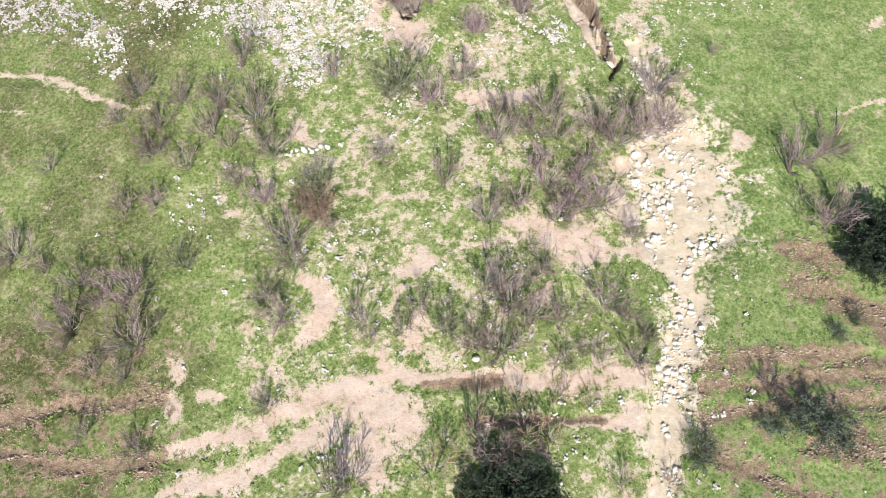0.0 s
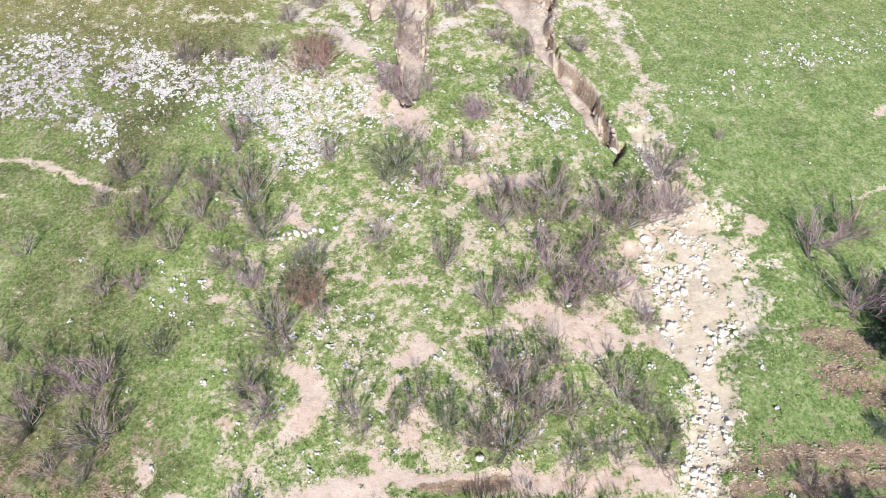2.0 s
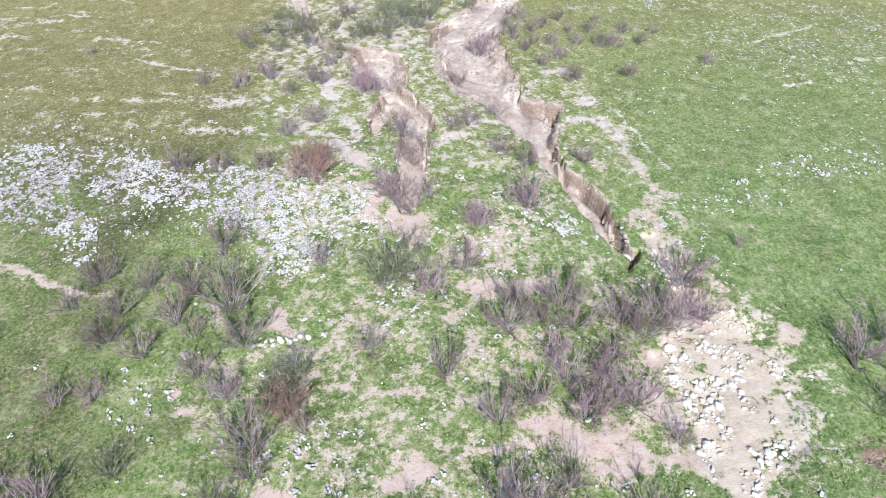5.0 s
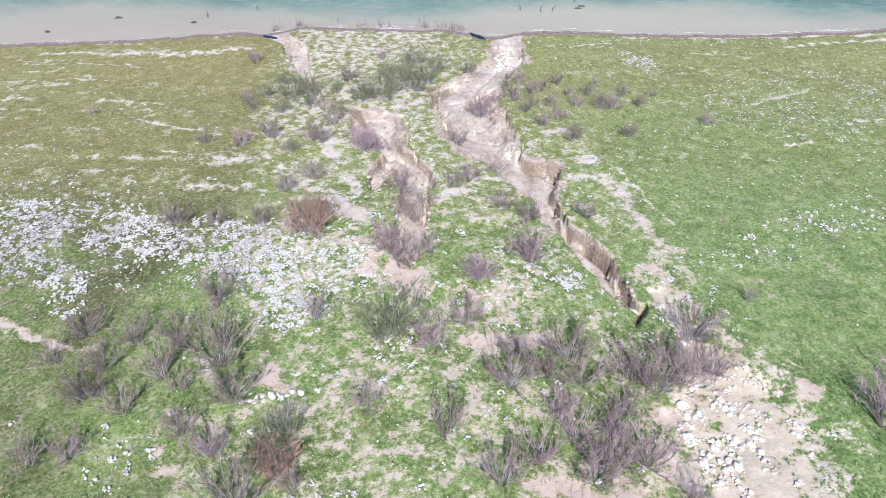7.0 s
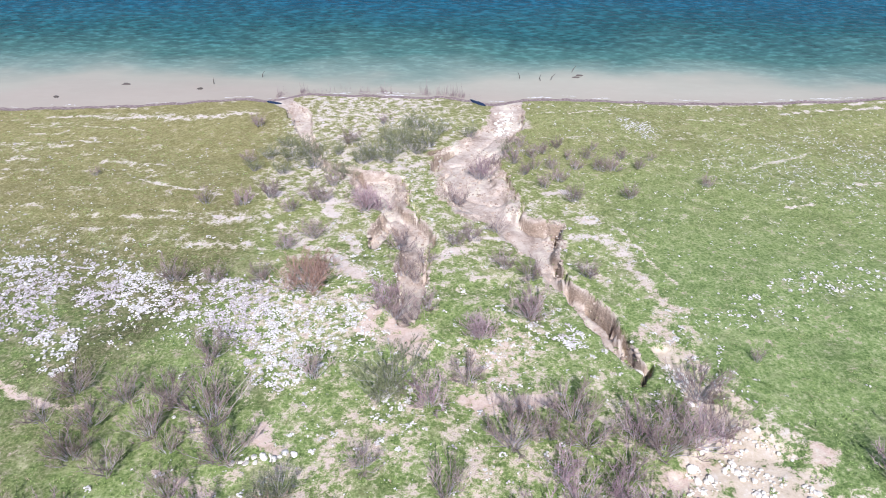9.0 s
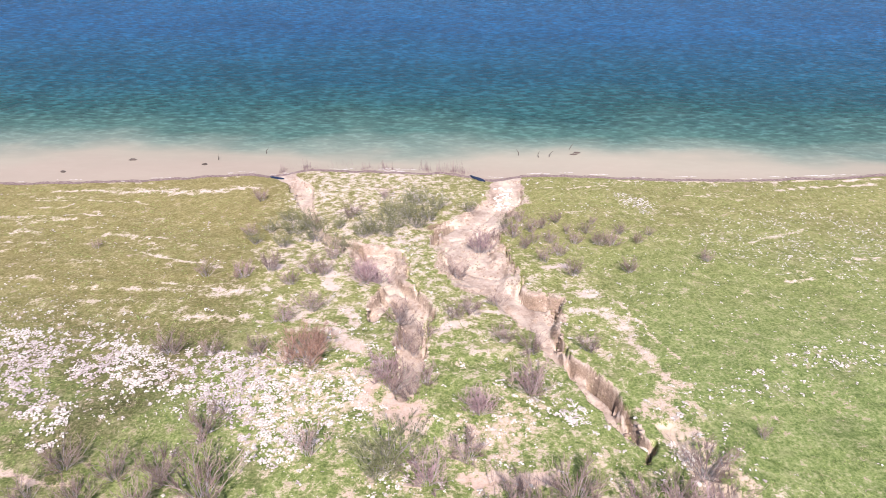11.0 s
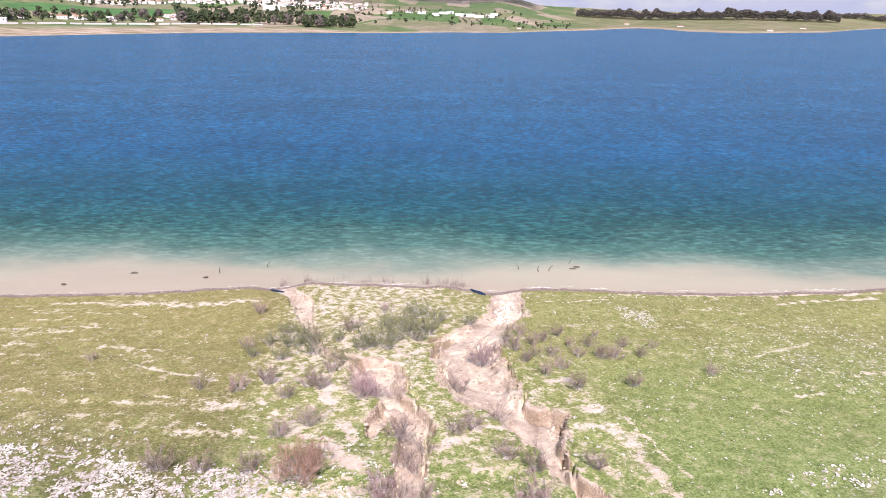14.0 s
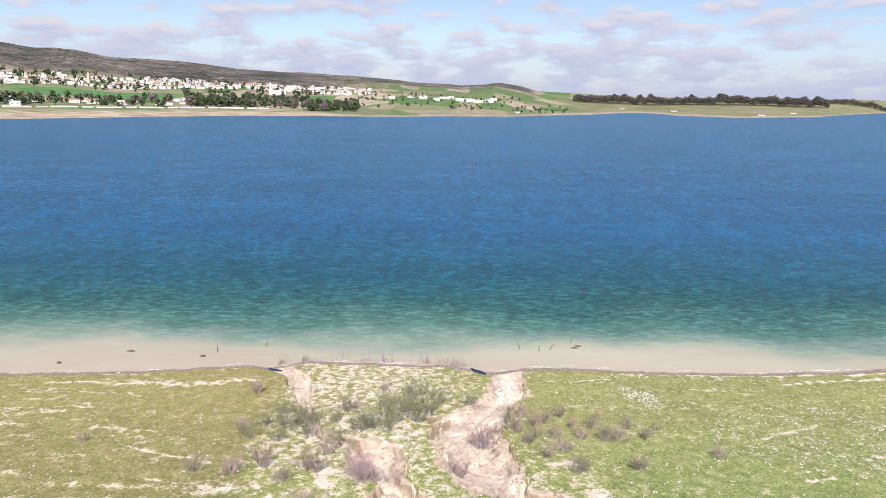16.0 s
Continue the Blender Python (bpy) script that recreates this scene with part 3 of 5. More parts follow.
# loose white flowers
FLOWERS_THIN = [
    [(-28.8, 33.9, 3.6), (-21.1, 32.8, 3.6), (-12.7, 31.1, 3), (-6.2, 30.5, 3)],
    [(14.2, 31.1, 1.5), (20.1, 33.2, 2), (26.8, 36.1, 2.2), (30.1, 37.5, 2.4)],
    [(3, 30.5, 2.5), (7.9, 30, 2.5)],
    [(3.5, 27, 2), (1.6, 29, 2)],
    [(13.3, 30.5, 2), (14.6, 25.6, 1.8)],
    [(-14.1, 16.2, 1.1), (-14.3, 18.4, 1.1)],
    [(-6.1, 22.8, 1), (-2.7, 23.4, 2.5)],
    [(27.1, 53.4, 5), (36.8, 56, 6), (36.2, 49.1, 6)],
    [(-29.2, 39.3, 3), (-22, 38, 2.5)],
    [(3.1, 12.5, 1.8), (3.6, 9, 1.6)],
    [(-2.5, 14.3, 1.2), (-6.9, 13.6, 1.3)],
    [(-4.9, 34.1, 2), (-2.2, 64.4, 2.5)],
    [(6.6, 34.2, 2), (6.6, 29.7, 2)],
]
# bare shrubs: x, y, height
SHRUBS_WEST = [
    (-12.5, 27.9, 1.6), (-6.6, 26.3, 1.8), (-18.7, 25.1, 1.4), (-15.8, 24.4, 1.3), (-13.7, 24.4, 1.6), (-11.1, 23.1, 2.3),
    (-10, 20.7, 1.6), (-19.4, 23, 1.2), (-17, 22.8, 1.3), (-17, 20.7, 1.4), (-15, 19.9, 1.5), (-13.8, 22.1, 1.5),
    (-12.6, 21.1, 1.2), (-10.2, 17.4, 1.4), (-11.8, 18.6, 1.2), (-18, 17, 1.4), (-23.1, 19.6, 1.2), (-16.4, 17.3, 1.1),
    (-14.2, 13.4, 1.2), (-23.6, 14, 1.6), (-21.7, 13.1, 1.2), (-19.5, 12.4, 1.5), (-16.8, 11.7, 1.7), (-18.2, 11.6, 1.3),
    (-19.8, 9.7, 2.1), (-16.1, 8.9, 1.9), (-18, 7.4, 1.2), (-16.4, 7.1, 1.1), (-17.8, 4.2, 1.1), (-15, 3.4, 1),
]
# bare shrubs of the middle slope
SHRUBS_MIDDLE = [
    (-8.4, 14.7, 2.1), (-6.2, 15.6, 1.2), (-8.6, 10.2, 1.4), (-9.5, 11.5, 1.2), (-4.2, 10.3, 1.6), (-3.8, 9.1, 1.1),
    (-2, 9.5, 1.3), (-1.1, 10.8, 1.5), (0.3, 9.5, 1.7), (2.8, 11.9, 1.6), (3.8, 10.9, 2.1), (3.1, 8.4, 2),
    (5.6, 12.8, 1.5), (5, 10.2, 1.5), (6.4, 7.7, 1.1), (8.4, 7.7, 1.2), (8.8, 10.8, 1.6), (9.8, 10.2, 1.5),
    (10.3, 7.7, 1.1), (-3.4, 20.2, 1.1), (0.4, 18.6, 2), (-8.1, 13.3, 1.2), (-8.9, 5.6, 1), (1.8, 8.7, 1.3),
    (7.4, 8.3, 1), (6.4, 10.2, 1.2),
]
# bare shrubs by the stony stream
SHRUBS_EAST = [
    (3.5, 21.5, 1.9), (6.7, 23.3, 1.8), (7.1, 21.7, 1.6), (9.6, 22.1, 1.6), (10.7, 21.2, 1.8), (12.5, 22, 1.6),
    (13.6, 25, 1.8), (13.9, 22.6, 1.5), (6.2, 18.2, 1.5), (6.8, 16, 1.6), (7.6, 17, 1.5), (9.2, 17, 1.8),
    (2.8, 16, 1.5), (4.5, 17.1, 1.3), (5.8, 19.7, 1.4), (10.9, 15, 1.1), (21.2, 19.7, 1.6), (23.1, 20.3, 1.7),
    (22.1, 15.8, 2), (-0.4, 24.3, 1.6), (1.6, 26, 1.5), (5.4, 31.5, 1.3), (2.4, 29.8, 1), (-1.5, 32, 1.3),
    (11.6, 23.3, 1.4), (5.3, 22.1, 1.5), (8, 18.5, 1.3), (8.8, 19.7, 1.4), (3.9, 23.4, 1.2), (17, 6.4, 1.1),
]
# bare shrubs by the wheel tracks
SHRUBS_NEAR = [
    (-5.3, 1.4, 2.1), (-4.5, 2, 1.8), (2.2, 3.4, 2.4), (3.1, 3.2, 2.2), (5.3, 3.7, 1.8), (3.8, 5.7, 1.3),
    (6, 6, 1.2), (7.6, 5.5, 1.1), (-0.5, 2.4, 1.6), (8.7, 1.6, 1.4), (0.2, 3.5, 1.2), (4.2, 4, 1.8),
    (1.6, 4.3, 1.6), (11.2, 1.8, 0.9), (11, 8.9, 1.1),
]
# bare shrubs of the far slope
SHRUBS_FAR = [
    (-17, 35.3, 1.3), (-14.4, 35.3, 1), (-11.4, 35.3, 1.2), (-18.2, 46.3, 1.3), (-15.3, 46.3, 1.2), (-13.4, 47.3, 1.4),
    (-9.9, 46.9, 1.3), (-11.3, 45, 1.1), (-9, 41.2, 1.3), (-10.7, 39.6, 1.2), (-9, 46.4, 1.2), (-8.3, 58.4, 1.2),
    (-17.7, 62.5, 1.1), (-5.5, 63.2, 1.2), (-2.4, 37.5, 1.6), (-2.6, 31.8, 1.6), (-3.4, 32.9, 1.5), (3.5, 52.4, 1.7),
    (1.4, 47.1, 1.4), (4.2, 42, 1.1), (2.3, 41, 1.1), (1.1, 40.3, 1.1), (6, 35.8, 1.3), (4.3, 37.2, 1.1),
    (5.5, 31.6, 1.8), (2.4, 29.7, 1.3), (-1.6, 36.8, 1.3), (-2.8, 39.7, 1.3), (-0.7, 32.4, 1.2), (-0.9, 38.6, 1.1),
    (-16.8, 54.4, 0.9), (-8.7, 49.4, 1.2),
]
# bare shrubs near the shore
SHRUBS_SHORE = [
    (6.5, 54.2, 1.4), (8.6, 49.2, 1.4), (10.6, 46.9, 1.2), (13.8, 52.9, 1.2), (15, 52.9, 1.1), (15.2, 47.6, 1.1),
    (10, 50.6, 1.1), (11.4, 55.3, 1), (9.3, 56.5, 1), (2.8, 60.4, 1.2), (22, 49.7, 1), (9.8, 36.2, 1.2),
    (17.6, 27.8, 0.9), (-28.8, 51.1, 0.8), (7.4, 57.8, 1), (13.2, 55.5, 1), (8.2, 55.4, 1.1), (10.8, 57.8, 1),
    (16.2, 55.3, 0.9), (17.2, 53.2, 0.9), (8.2, 53, 1.1), (6, 56.7, 1), (9.6, 53.1, 1), (11.8, 53.1, 1),
    (14.1, 57.5, 0.9), (6.7, 59.4, 0.9), (18.7, 55, 0.8), (7.3, 51.9, 1), (5.1, 54.8, 1.1),
]
# grey-green shrubs
SHRUBS_GREEN = [
    (-2, 56.3, 1.9), (-4, 56.2, 1.8), (-5.9, 55, 1.6), (-3.1, 58.5, 1.7), (-1, 58.1, 1.6), (-12.9, 54.8, 1.5),
    (-10.9, 53, 1.5), (-12.2, 56.4, 1.4), (-0.2, 61, 1.5), (-2.4, 62.1, 1.4), (-4.7, 59.2, 1.4), (-6.8, 54, 1.4),
    (-8.9, 52.8, 1.2), (-13.4, 52.1, 1.2), (-15, 55, 1.1), (-14, 57.6, 1.1), (-11.2, 56.4, 1.2), (-15.9, 52.6, 1),
    (-7.7, 52.8, 1.2), (-4.4, 54, 1.3), (-9.1, 55.8, 1.1),
]
# olive-green leafy shrubs
SHRUBS_OLIVE = [
    (-2.5, 25.6, 2.2), (-3, 24.7, 1.4), (-7.5, 17.6, 1.3), (-7, 18.7, 1.4), (12.8, 3.1, 0.9), (10.8, 9.2, 1),
]
# russet shrubs
SHRUBS_RED = [
    (-7.7, 16.9, 0.85), (-6.7, 17.1, 0.9), (-7.0, 16.2, 0.75),
]
# russet shrubs of the far slope
SHRUBS_RED_FAR = [
    (-8.3, 34.4, 2.1), (-7.9, 35.4, 1.7),
]
# lilac-twigged shrubs
SHRUBS_PURPLE = [
    (-5.6, 45.3, 1.7), (-5, 46.5, 1.5), (-6.1, 46.5, 1.4),
]
# dark leafy evergreen bushes
EVERGREENS = [
    (1.8, 0.8, 1.3), (3.3, 1.2, 1.5), (4.6, 0.8, 1.3), (24.1, 14.5, 1.7), (24.6, 13.5, 1.8), (23.5, 13, 1.3),
]
# low blue-green bushes
BLUE_BUSHES = [
    (17.9, 4.8, 1.1), (18.8, 4.3, 1.2), (19.8, 4, 1), (16.4, 4.3, 0.7), (22.1, 10, 0.6), (21, 9.1, 0.6),
    (12.8, 3.1, 0.8),
]

# ---- lie of the land ----
WATER = 0.18
SLOPE = 0.065


def smooth(x, lo, hi):
    t = np.clip((x - lo) / (hi - lo), 0, 1)
    return t * t * (3 - 2 * t)


def hash2(i, j, seed):
    v = np.sin(i * 127.1 + j * 311.7 + seed * 74.7) * 43758.5453
    return v - np.floor(v)


def value_noise(x, y, seed=0):
    i, j = np.floor(x), np.floor(y)
    u, v = x - i, y - j
    u, v = u * u * (3 - 2 * u), v * v * (3 - 2 * v)
    a, b = hash2(i, j, seed), hash2(i + 1, j, seed)
    c, d = hash2(i, j + 1, seed), hash2(i + 1, j + 1, seed)
    return (a * (1 - u) + b * u) * (1 - v) + (c * (1 - u) + d * u) * v


def rough(x, y, size, seed=0, octaves=3):
    """Uneven ground between -1 and 1, in lumps of that size."""
    total, amp = 0, 0.5
    for k in range(octaves):
        total = total + amp * (2 * value_noise(x / size, y / size, seed + k) - 1)
        size, amp = size * 0.5, amp * 0.5
    return total


def along(strokes, x, y):
    """How far a place lies from the strokes, in half widths (1 is the edge)."""
    shape = np.shape(x)
    x, y = np.ravel(x).astype(float), np.ravel(y).astype(float)
    best = np.full(x.shape, 9.0)
    for stroke in strokes:
        px, py, pw = (np.array(c) for c in zip(*stroke))
        m = 2.6 * pw.max()
        near = np.nonzero((x > px.min() - m) & (x < px.max() + m) & (y > py.min() - m) & (y < py.max() + m))
        if not near[0].size:
            continue
        u, v = x[near], y[near]
        least = best[near]
        for (ax, ay, aw), (bx, by, bw) in zip(stroke, stroke[1:]):
            dx, dy = bx - ax, by - ay
            t = np.clip(((u - ax) * dx + (v - ay) * dy) / (dx * dx + dy * dy + 1e-9), 0, 1)
            least = np.minimum(least, np.hypot(u - ax - t * dx, v - ay - t * dy) / (aw + t * (bw - aw)))
        best[near] = least
    return best.reshape(shape)


def shore_near(x):
    """The near waterline: y by x."""
    return np.interp(x, [-47, -35, -29.5, -23.7, -20.7, -18.7, -17.5, -15.9, -14, -4, 0, 3.1, 5.6, 7.5, 9.5, 14, 23, 29.4, 36, 46, 51],
                     [67.8, 68.6, 69.4, 70.6, 71.2, 70.6, 71.0, 72.0, 72.4, 71.9, 71.9, 71.0, 69.9, 70.6, 71.4, 71.5, 70.8, 70.5, 70.9, 71.9, 72.9])


def shore_far(angle):
    """Distance of the far shore by heading in degrees."""
    return np.interp(angle, [-60, -32, -25, -17, -8.5, -4, 0, 5, 11.5, 15, 16.5, 18.3, 22.4, 28, 32, 60],
                     [800, 876, 941, 1018, 1044, 1058, 1125, 1156, 1426, 1760, 1700, 1504, 1415, 1686, 2700, 3000])


def hill_top(angle):
    return np.interp(angle, [-60, -31.8, -28.4, -26.7, -24.9, -23, -19, -17, -13, -8.5, -4, -0.9, 1.5, 3.3, 4.3, 6, 7.4, 9.6, 16, 22, 32, 60],
                     [240, 202, 188, 181, 163, 156, 143, 134, 122, 112, 98, 86, 79, 82, 89, 78, 60, 53, 42, 40, 40, 40])


def gully_ragged(x, y):
    """How the banks of the gullies jut and recede."""
    return 0.62 * rough(x, y, 2.3, 11, 3) + 0.13 * rough(x, y, 0.55, 12, 3)


def land(x, y):
    """Height of the ground at a place."""
    x, y = np.asarray(x, float), np.asarray(y, float)
    near = SLOPE * (73.5 - y)
    near = np.where(y < -10, SLOPE * 83.5 + 0.02 * (-10 - y), near)
    bumpy = 1 - 0.93 * smooth(y, 57, 68)
    near = near + bumpy * (0.20 * rough(x, y, 7.0, 1) + 0.09 * rough(x, y, 1.5, 5) + 0.035 * rough(x, y, 0.5, 6, 2))
    # towards the lake the slope follows the waterline, with a low bank above a strip of mud
    to_lake = shore_near(x) + 0.35 * rough(x, y * 0, 1.6, 17, 3) - y
    beach = WATER + SLOPE * to_lake + 0.16 * smooth(to_lake, 0.7, 1.3)
    near = near + (beach + 0.02 * rough(x, y, 0.7, 18) - near) * smooth(y, 60, 67)
    bed = np.minimum(near, 0.24 + 0.032 * np.maximum(70 - y, 0))
    g1, g2, st = along(GULLY_MAIN, x, y), along(GULLY_SIDE, x, y), along(STREAM, x, y)
    ragged = gully_ragged(x, y)
    floor_bumps = 0.20 * rough(x, y, 1.8, 13) + 0.05 * rough(x, y, 0.5, 14, 2)
    foot = 0.80 - 0.65 * smooth(value_noise(x / 3.3, y / 3.3, 19), 0.35, 0.80)      # undercut here, slumped there
    near = near - (1.10 + floor_bumps) * (1 - smooth(g1 + ragged, foot, 1.02)) * smooth(73 - y, 3, 14)
    near = near - (0.95 + floor_bumps) * (1 - smooth(g2 + ragged, foot, 1.02)) * smooth(73 - y, 3, 10)
    near = near - (0.24 + floor_bumps * 0.35) * (1 - smooth(st + 0.7 * ragged, 0.60, 1.15))
    near = np.where(y < 69, np.maximum(near, bed - 0.12 + floor_bumps), near)
    near = near - 0.16 * (1 - smooth(along(RUNNELS, x, y) + 0.8 * ragged, 0.4, 1.2))
    near = near - 1.3 * (1 - smooth(along(CRACKS, x, y) + 0.9 * ragged, 0.5, 1.15))
    near = near - 0.75 * (1 - smooth(along(UNDERCUTS, x + 0.5 * rough(x, y, 0.9, 23, 2), y + 0.5 * rough(x, y, 0.9, 24, 2)), 0.5, 1.2))
    rut = along(PLOUGH, x, y)
    near = near - 0.08 * (1 - smooth(rut, 0.3, 1.0)) + (0.14 * rough(x * 0.4, y, 0.8, 15) + 0.10 * rough(x, y, 0.45, 16, 2)) * (1 - smooth(rut, 0.9, 2.0))
    near = np.where(y > 70, np.maximum(near, -6), near)
    r, angle = np.hypot(x, y), np.degrees(np.arctan2(x, np.maximum(y, 1e-3)))
    shore = shore_far(angle)
    rise = np.clip((r - shore) / (3000 - np.minimum(shore, 2500)), -0.1, 1.0)
    top = hill_top(angle) * (1 + 0.05 * rough(angle, r * 0, 2.5, 21))
    far = WATER + np.where(rise > 0, top * np.maximum(rise, 0) ** np.interp(angle, [6, 11], [1.4, 2.7]), 60 * rise)
    far = far + 1.6 * np.clip((r - shore) / 70, 0, 1)
    far = far + np.clip(rise * 4 - 0.15, 0, 1) * top * 0.10 * rough(x, y, 260, 22, 4) * (1 - 0.6 * np.clip((rise - 0.7) / 0.3, 0, 1))
    far = far - np.clip((r - 3100) / 800, 0, 1) * top * 0.35
    return np.where(y > 300, far, near)


def axis_steps(inner, step, lo, hi, cap):
    """Grid lines: the inner ones, then steps that grow outwards."""
    inner = list(inner)
    for sign, end in ((1, hi), (-1, lo)):
        pos, s = (inner[-1], step) if sign > 0 else (inner[0], step)
        more = []
        while (end - pos) * sign > 0:
            s = min(s * 1.16, cap)
            pos += sign * s
            more.append(pos)
        inner = inner + more if sign > 0 else more[::-1] + inner
    return np.array(inner)


def grid_mesh(name, xs, ys, z):
    nx, ny = len(xs), len(ys)
    gx, gy = np.meshgrid(xs, ys)
    me = bpy.data.meshes.new(name)
    me.vertices.add(nx * ny)
    me.vertices.foreach_set("co", np.stack([gx, gy, z], -1).astype(np.float32).ravel())
    i = (np.arange(ny - 1)[:, None] * nx + np.arange(nx - 1)[None]).ravel()
    quads = np.stack([i, i + 1, i + nx + 1, i + nx], -1).astype(np.int32)
    me.loops.add(quads.size)
    me.loops.foreach_set("vertex_index", quads.ravel())
    me.polygons.add(len(quads))
    me.polygons.foreach_set("loop_start", np.arange(0, quads.size, 4, dtype=np.int32))
    me.update(calc_edges=True)
    me.polygons.foreach_set("use_smooth", np.ones(len(quads), bool))
    return me


def build_ground():
    side = np.arange(21.0, 54, 0.22)
    xs = axis_steps(np.concatenate([-side[::-1], np.arange(-20.86, 20.9, 0.14), side]), 0.22, -4200, 4200, 30)
    ys = np.concatenate([axis_steps(np.arange(-4, 76, 0.15), 0.15, -3000, 300, 60), np.arange(360, 800, 60), np.arange(800, 1600, 10), np.arange(1600, 3300, 20), np.arange(3300, 4500, 80)])
    gx, gy = np.meshgrid(xs, ys)
    z = land(gx, gy)
    me = grid_mesh("ground", xs, ys, z)
    x, y = gx.ravel(), gy.ravel()

    wx = x + 0.75 * rough(x, y, 1.9, 101, 4)
    wy = y + 0.75 * rough(x, y, 1.9, 111, 4)

    def soft(strokes):
        return np.clip(1 - 0.5 * along(strokes, wx, wy), 0, 1)

    def crisp(strokes):
        return np.clip(1 - 0.5 * (along(strokes, x, y) + gully_ragged(x, y)), 0, 1)

    middle = smooth(x, -15, -9) * (1 - smooth(x, 9, 16)) * (1 - smooth(y, 42, 60))
    centre = smooth(x, -19, -12) * (1 - smooth(x, 2, 9)) * smooth(y, 38, 50)
    bare = np.maximum.reduce([soft(BARE_NEAR), soft(BARE_MIDDLE), soft(BARE_PATHS) * 0.74, soft(BARE_SPOTS), soft(SCRUFFY) * 0.56, soft(BARE_WEST) * 0.61, soft(BARE_FAR) * 0.9,
                              soft(BARE_EAST) * 0.66, soft(TRACKS_FAR) * 0.62, (0.27 + 0.26 * rough(x, y, 4.5, 121)) * middle, (0.33 + 0.10 * smooth(-x, -1, 3)) * centre, 0.02 + 0 * x])
    stripes = smooth(value_noise(x / 7.0 + 3 * value_noise(x / 9, y / 9, 72), y / 0.9, 71), 0.55, 0.95) * smooth(y, 36, 44) * (y < 76)
    bare = np.maximum(bare, 0.33 * stripes * np.where(x < 2, 1.0, 0.6))
    dry = np.maximum(smooth(-x, 8, 18) * (0.50 + 0.26 * smooth(y, 24, 46)), 0.24 * smooth(y, 40, 62)) + 0.16 * smooth(-x, 8, 14) * (1 - smooth(y, 9, 18))
    flower = np.maximum(soft(FLOWERS_DENSE), 0.45 * soft(FLOWERS_THIN))
    stream = np.clip(1.0 - 0.5 * along(STREAM, x, y), 0, 1) * (0.74 + 0.40 * value_noise(x / 2.1, y / 2.1, 81))
    gully = np.maximum.reduce([crisp(GULLY_MAIN), crisp(GULLY_SIDE), 0.9 * crisp(CRACKS)]) * (y < 76)
    r, angle = np.hypot(x, y), np.degrees(np.arctan2(x, np.maximum(y, 1e-3)))
    beyond = r - shore_far(angle)
    layers = dict(sere=smooth(y, 30, 46) * (0.34 + 0.30 * smooth(-x, 6, 22) + 0.22 * smooth(y, 46, 62)), meadow=smooth(angle, 8, 12), bare=bare, dry=dry, flower=flower, stony=stream, gully=gully, plough=np.maximum(soft(PLOUGH), 0.34 * (np.maximum(smooth(x, 11, 14), smooth(-x, 11, 15)) * (1 - smooth(y, 7, 12)))),
                  shore=smooth(y - shore_near(x), -1.6, -0.6) * (y < 300), far=(y > 300) * 1.0, pale=smooth(y, 30, 42), lush=smooth(x, 9, 17) * (1 - 0.8 * smooth(y, 38, 62)), hill=np.maximum(smooth(r, 1950, 2250) * (1 - 0.85 * smooth(angle, -11, -4)), 0.92 * smooth(r, 2480, 2680) * smooth(angle, -14, -10)) * (1 - smooth(angle, 6.5, 8)), strip=smooth(r, 1360, 1385) * (1 - smooth(r, 1530, 1560)) * smooth(angle, -31.5, -31) * (1 - smooth(angle, -20, -19)),
                  beach=1 - smooth(beyond / np.interp(angle, [-30, -12, -7, 6, 10, 13, 28], [190, 170, 50, 40, 110, 150, 120]), 0.4, 1.1))
    for name, values in layers.items():
        a = me.attributes.new(name, "FLOAT", "POINT")
        a.data.foreach_set("value", np.asarray(values, np.float32))
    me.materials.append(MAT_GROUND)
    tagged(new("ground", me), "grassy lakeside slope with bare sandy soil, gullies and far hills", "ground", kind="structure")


def build_water():
    xs = axis_steps(np.arange(-60, 61, 12.0), 12, -3500, 3500, 120)
    ys = np.concatenate([np.arange(62, 90, 4), np.arange(90, 3000, 40)])
    me = grid_mesh("water", xs, ys, np.full((len(ys), len(xs)), WATER))
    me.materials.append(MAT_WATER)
    tagged(new("water", me), "rippled blue lake water, milky and turbid at the near shore", "lake", kind="structure")


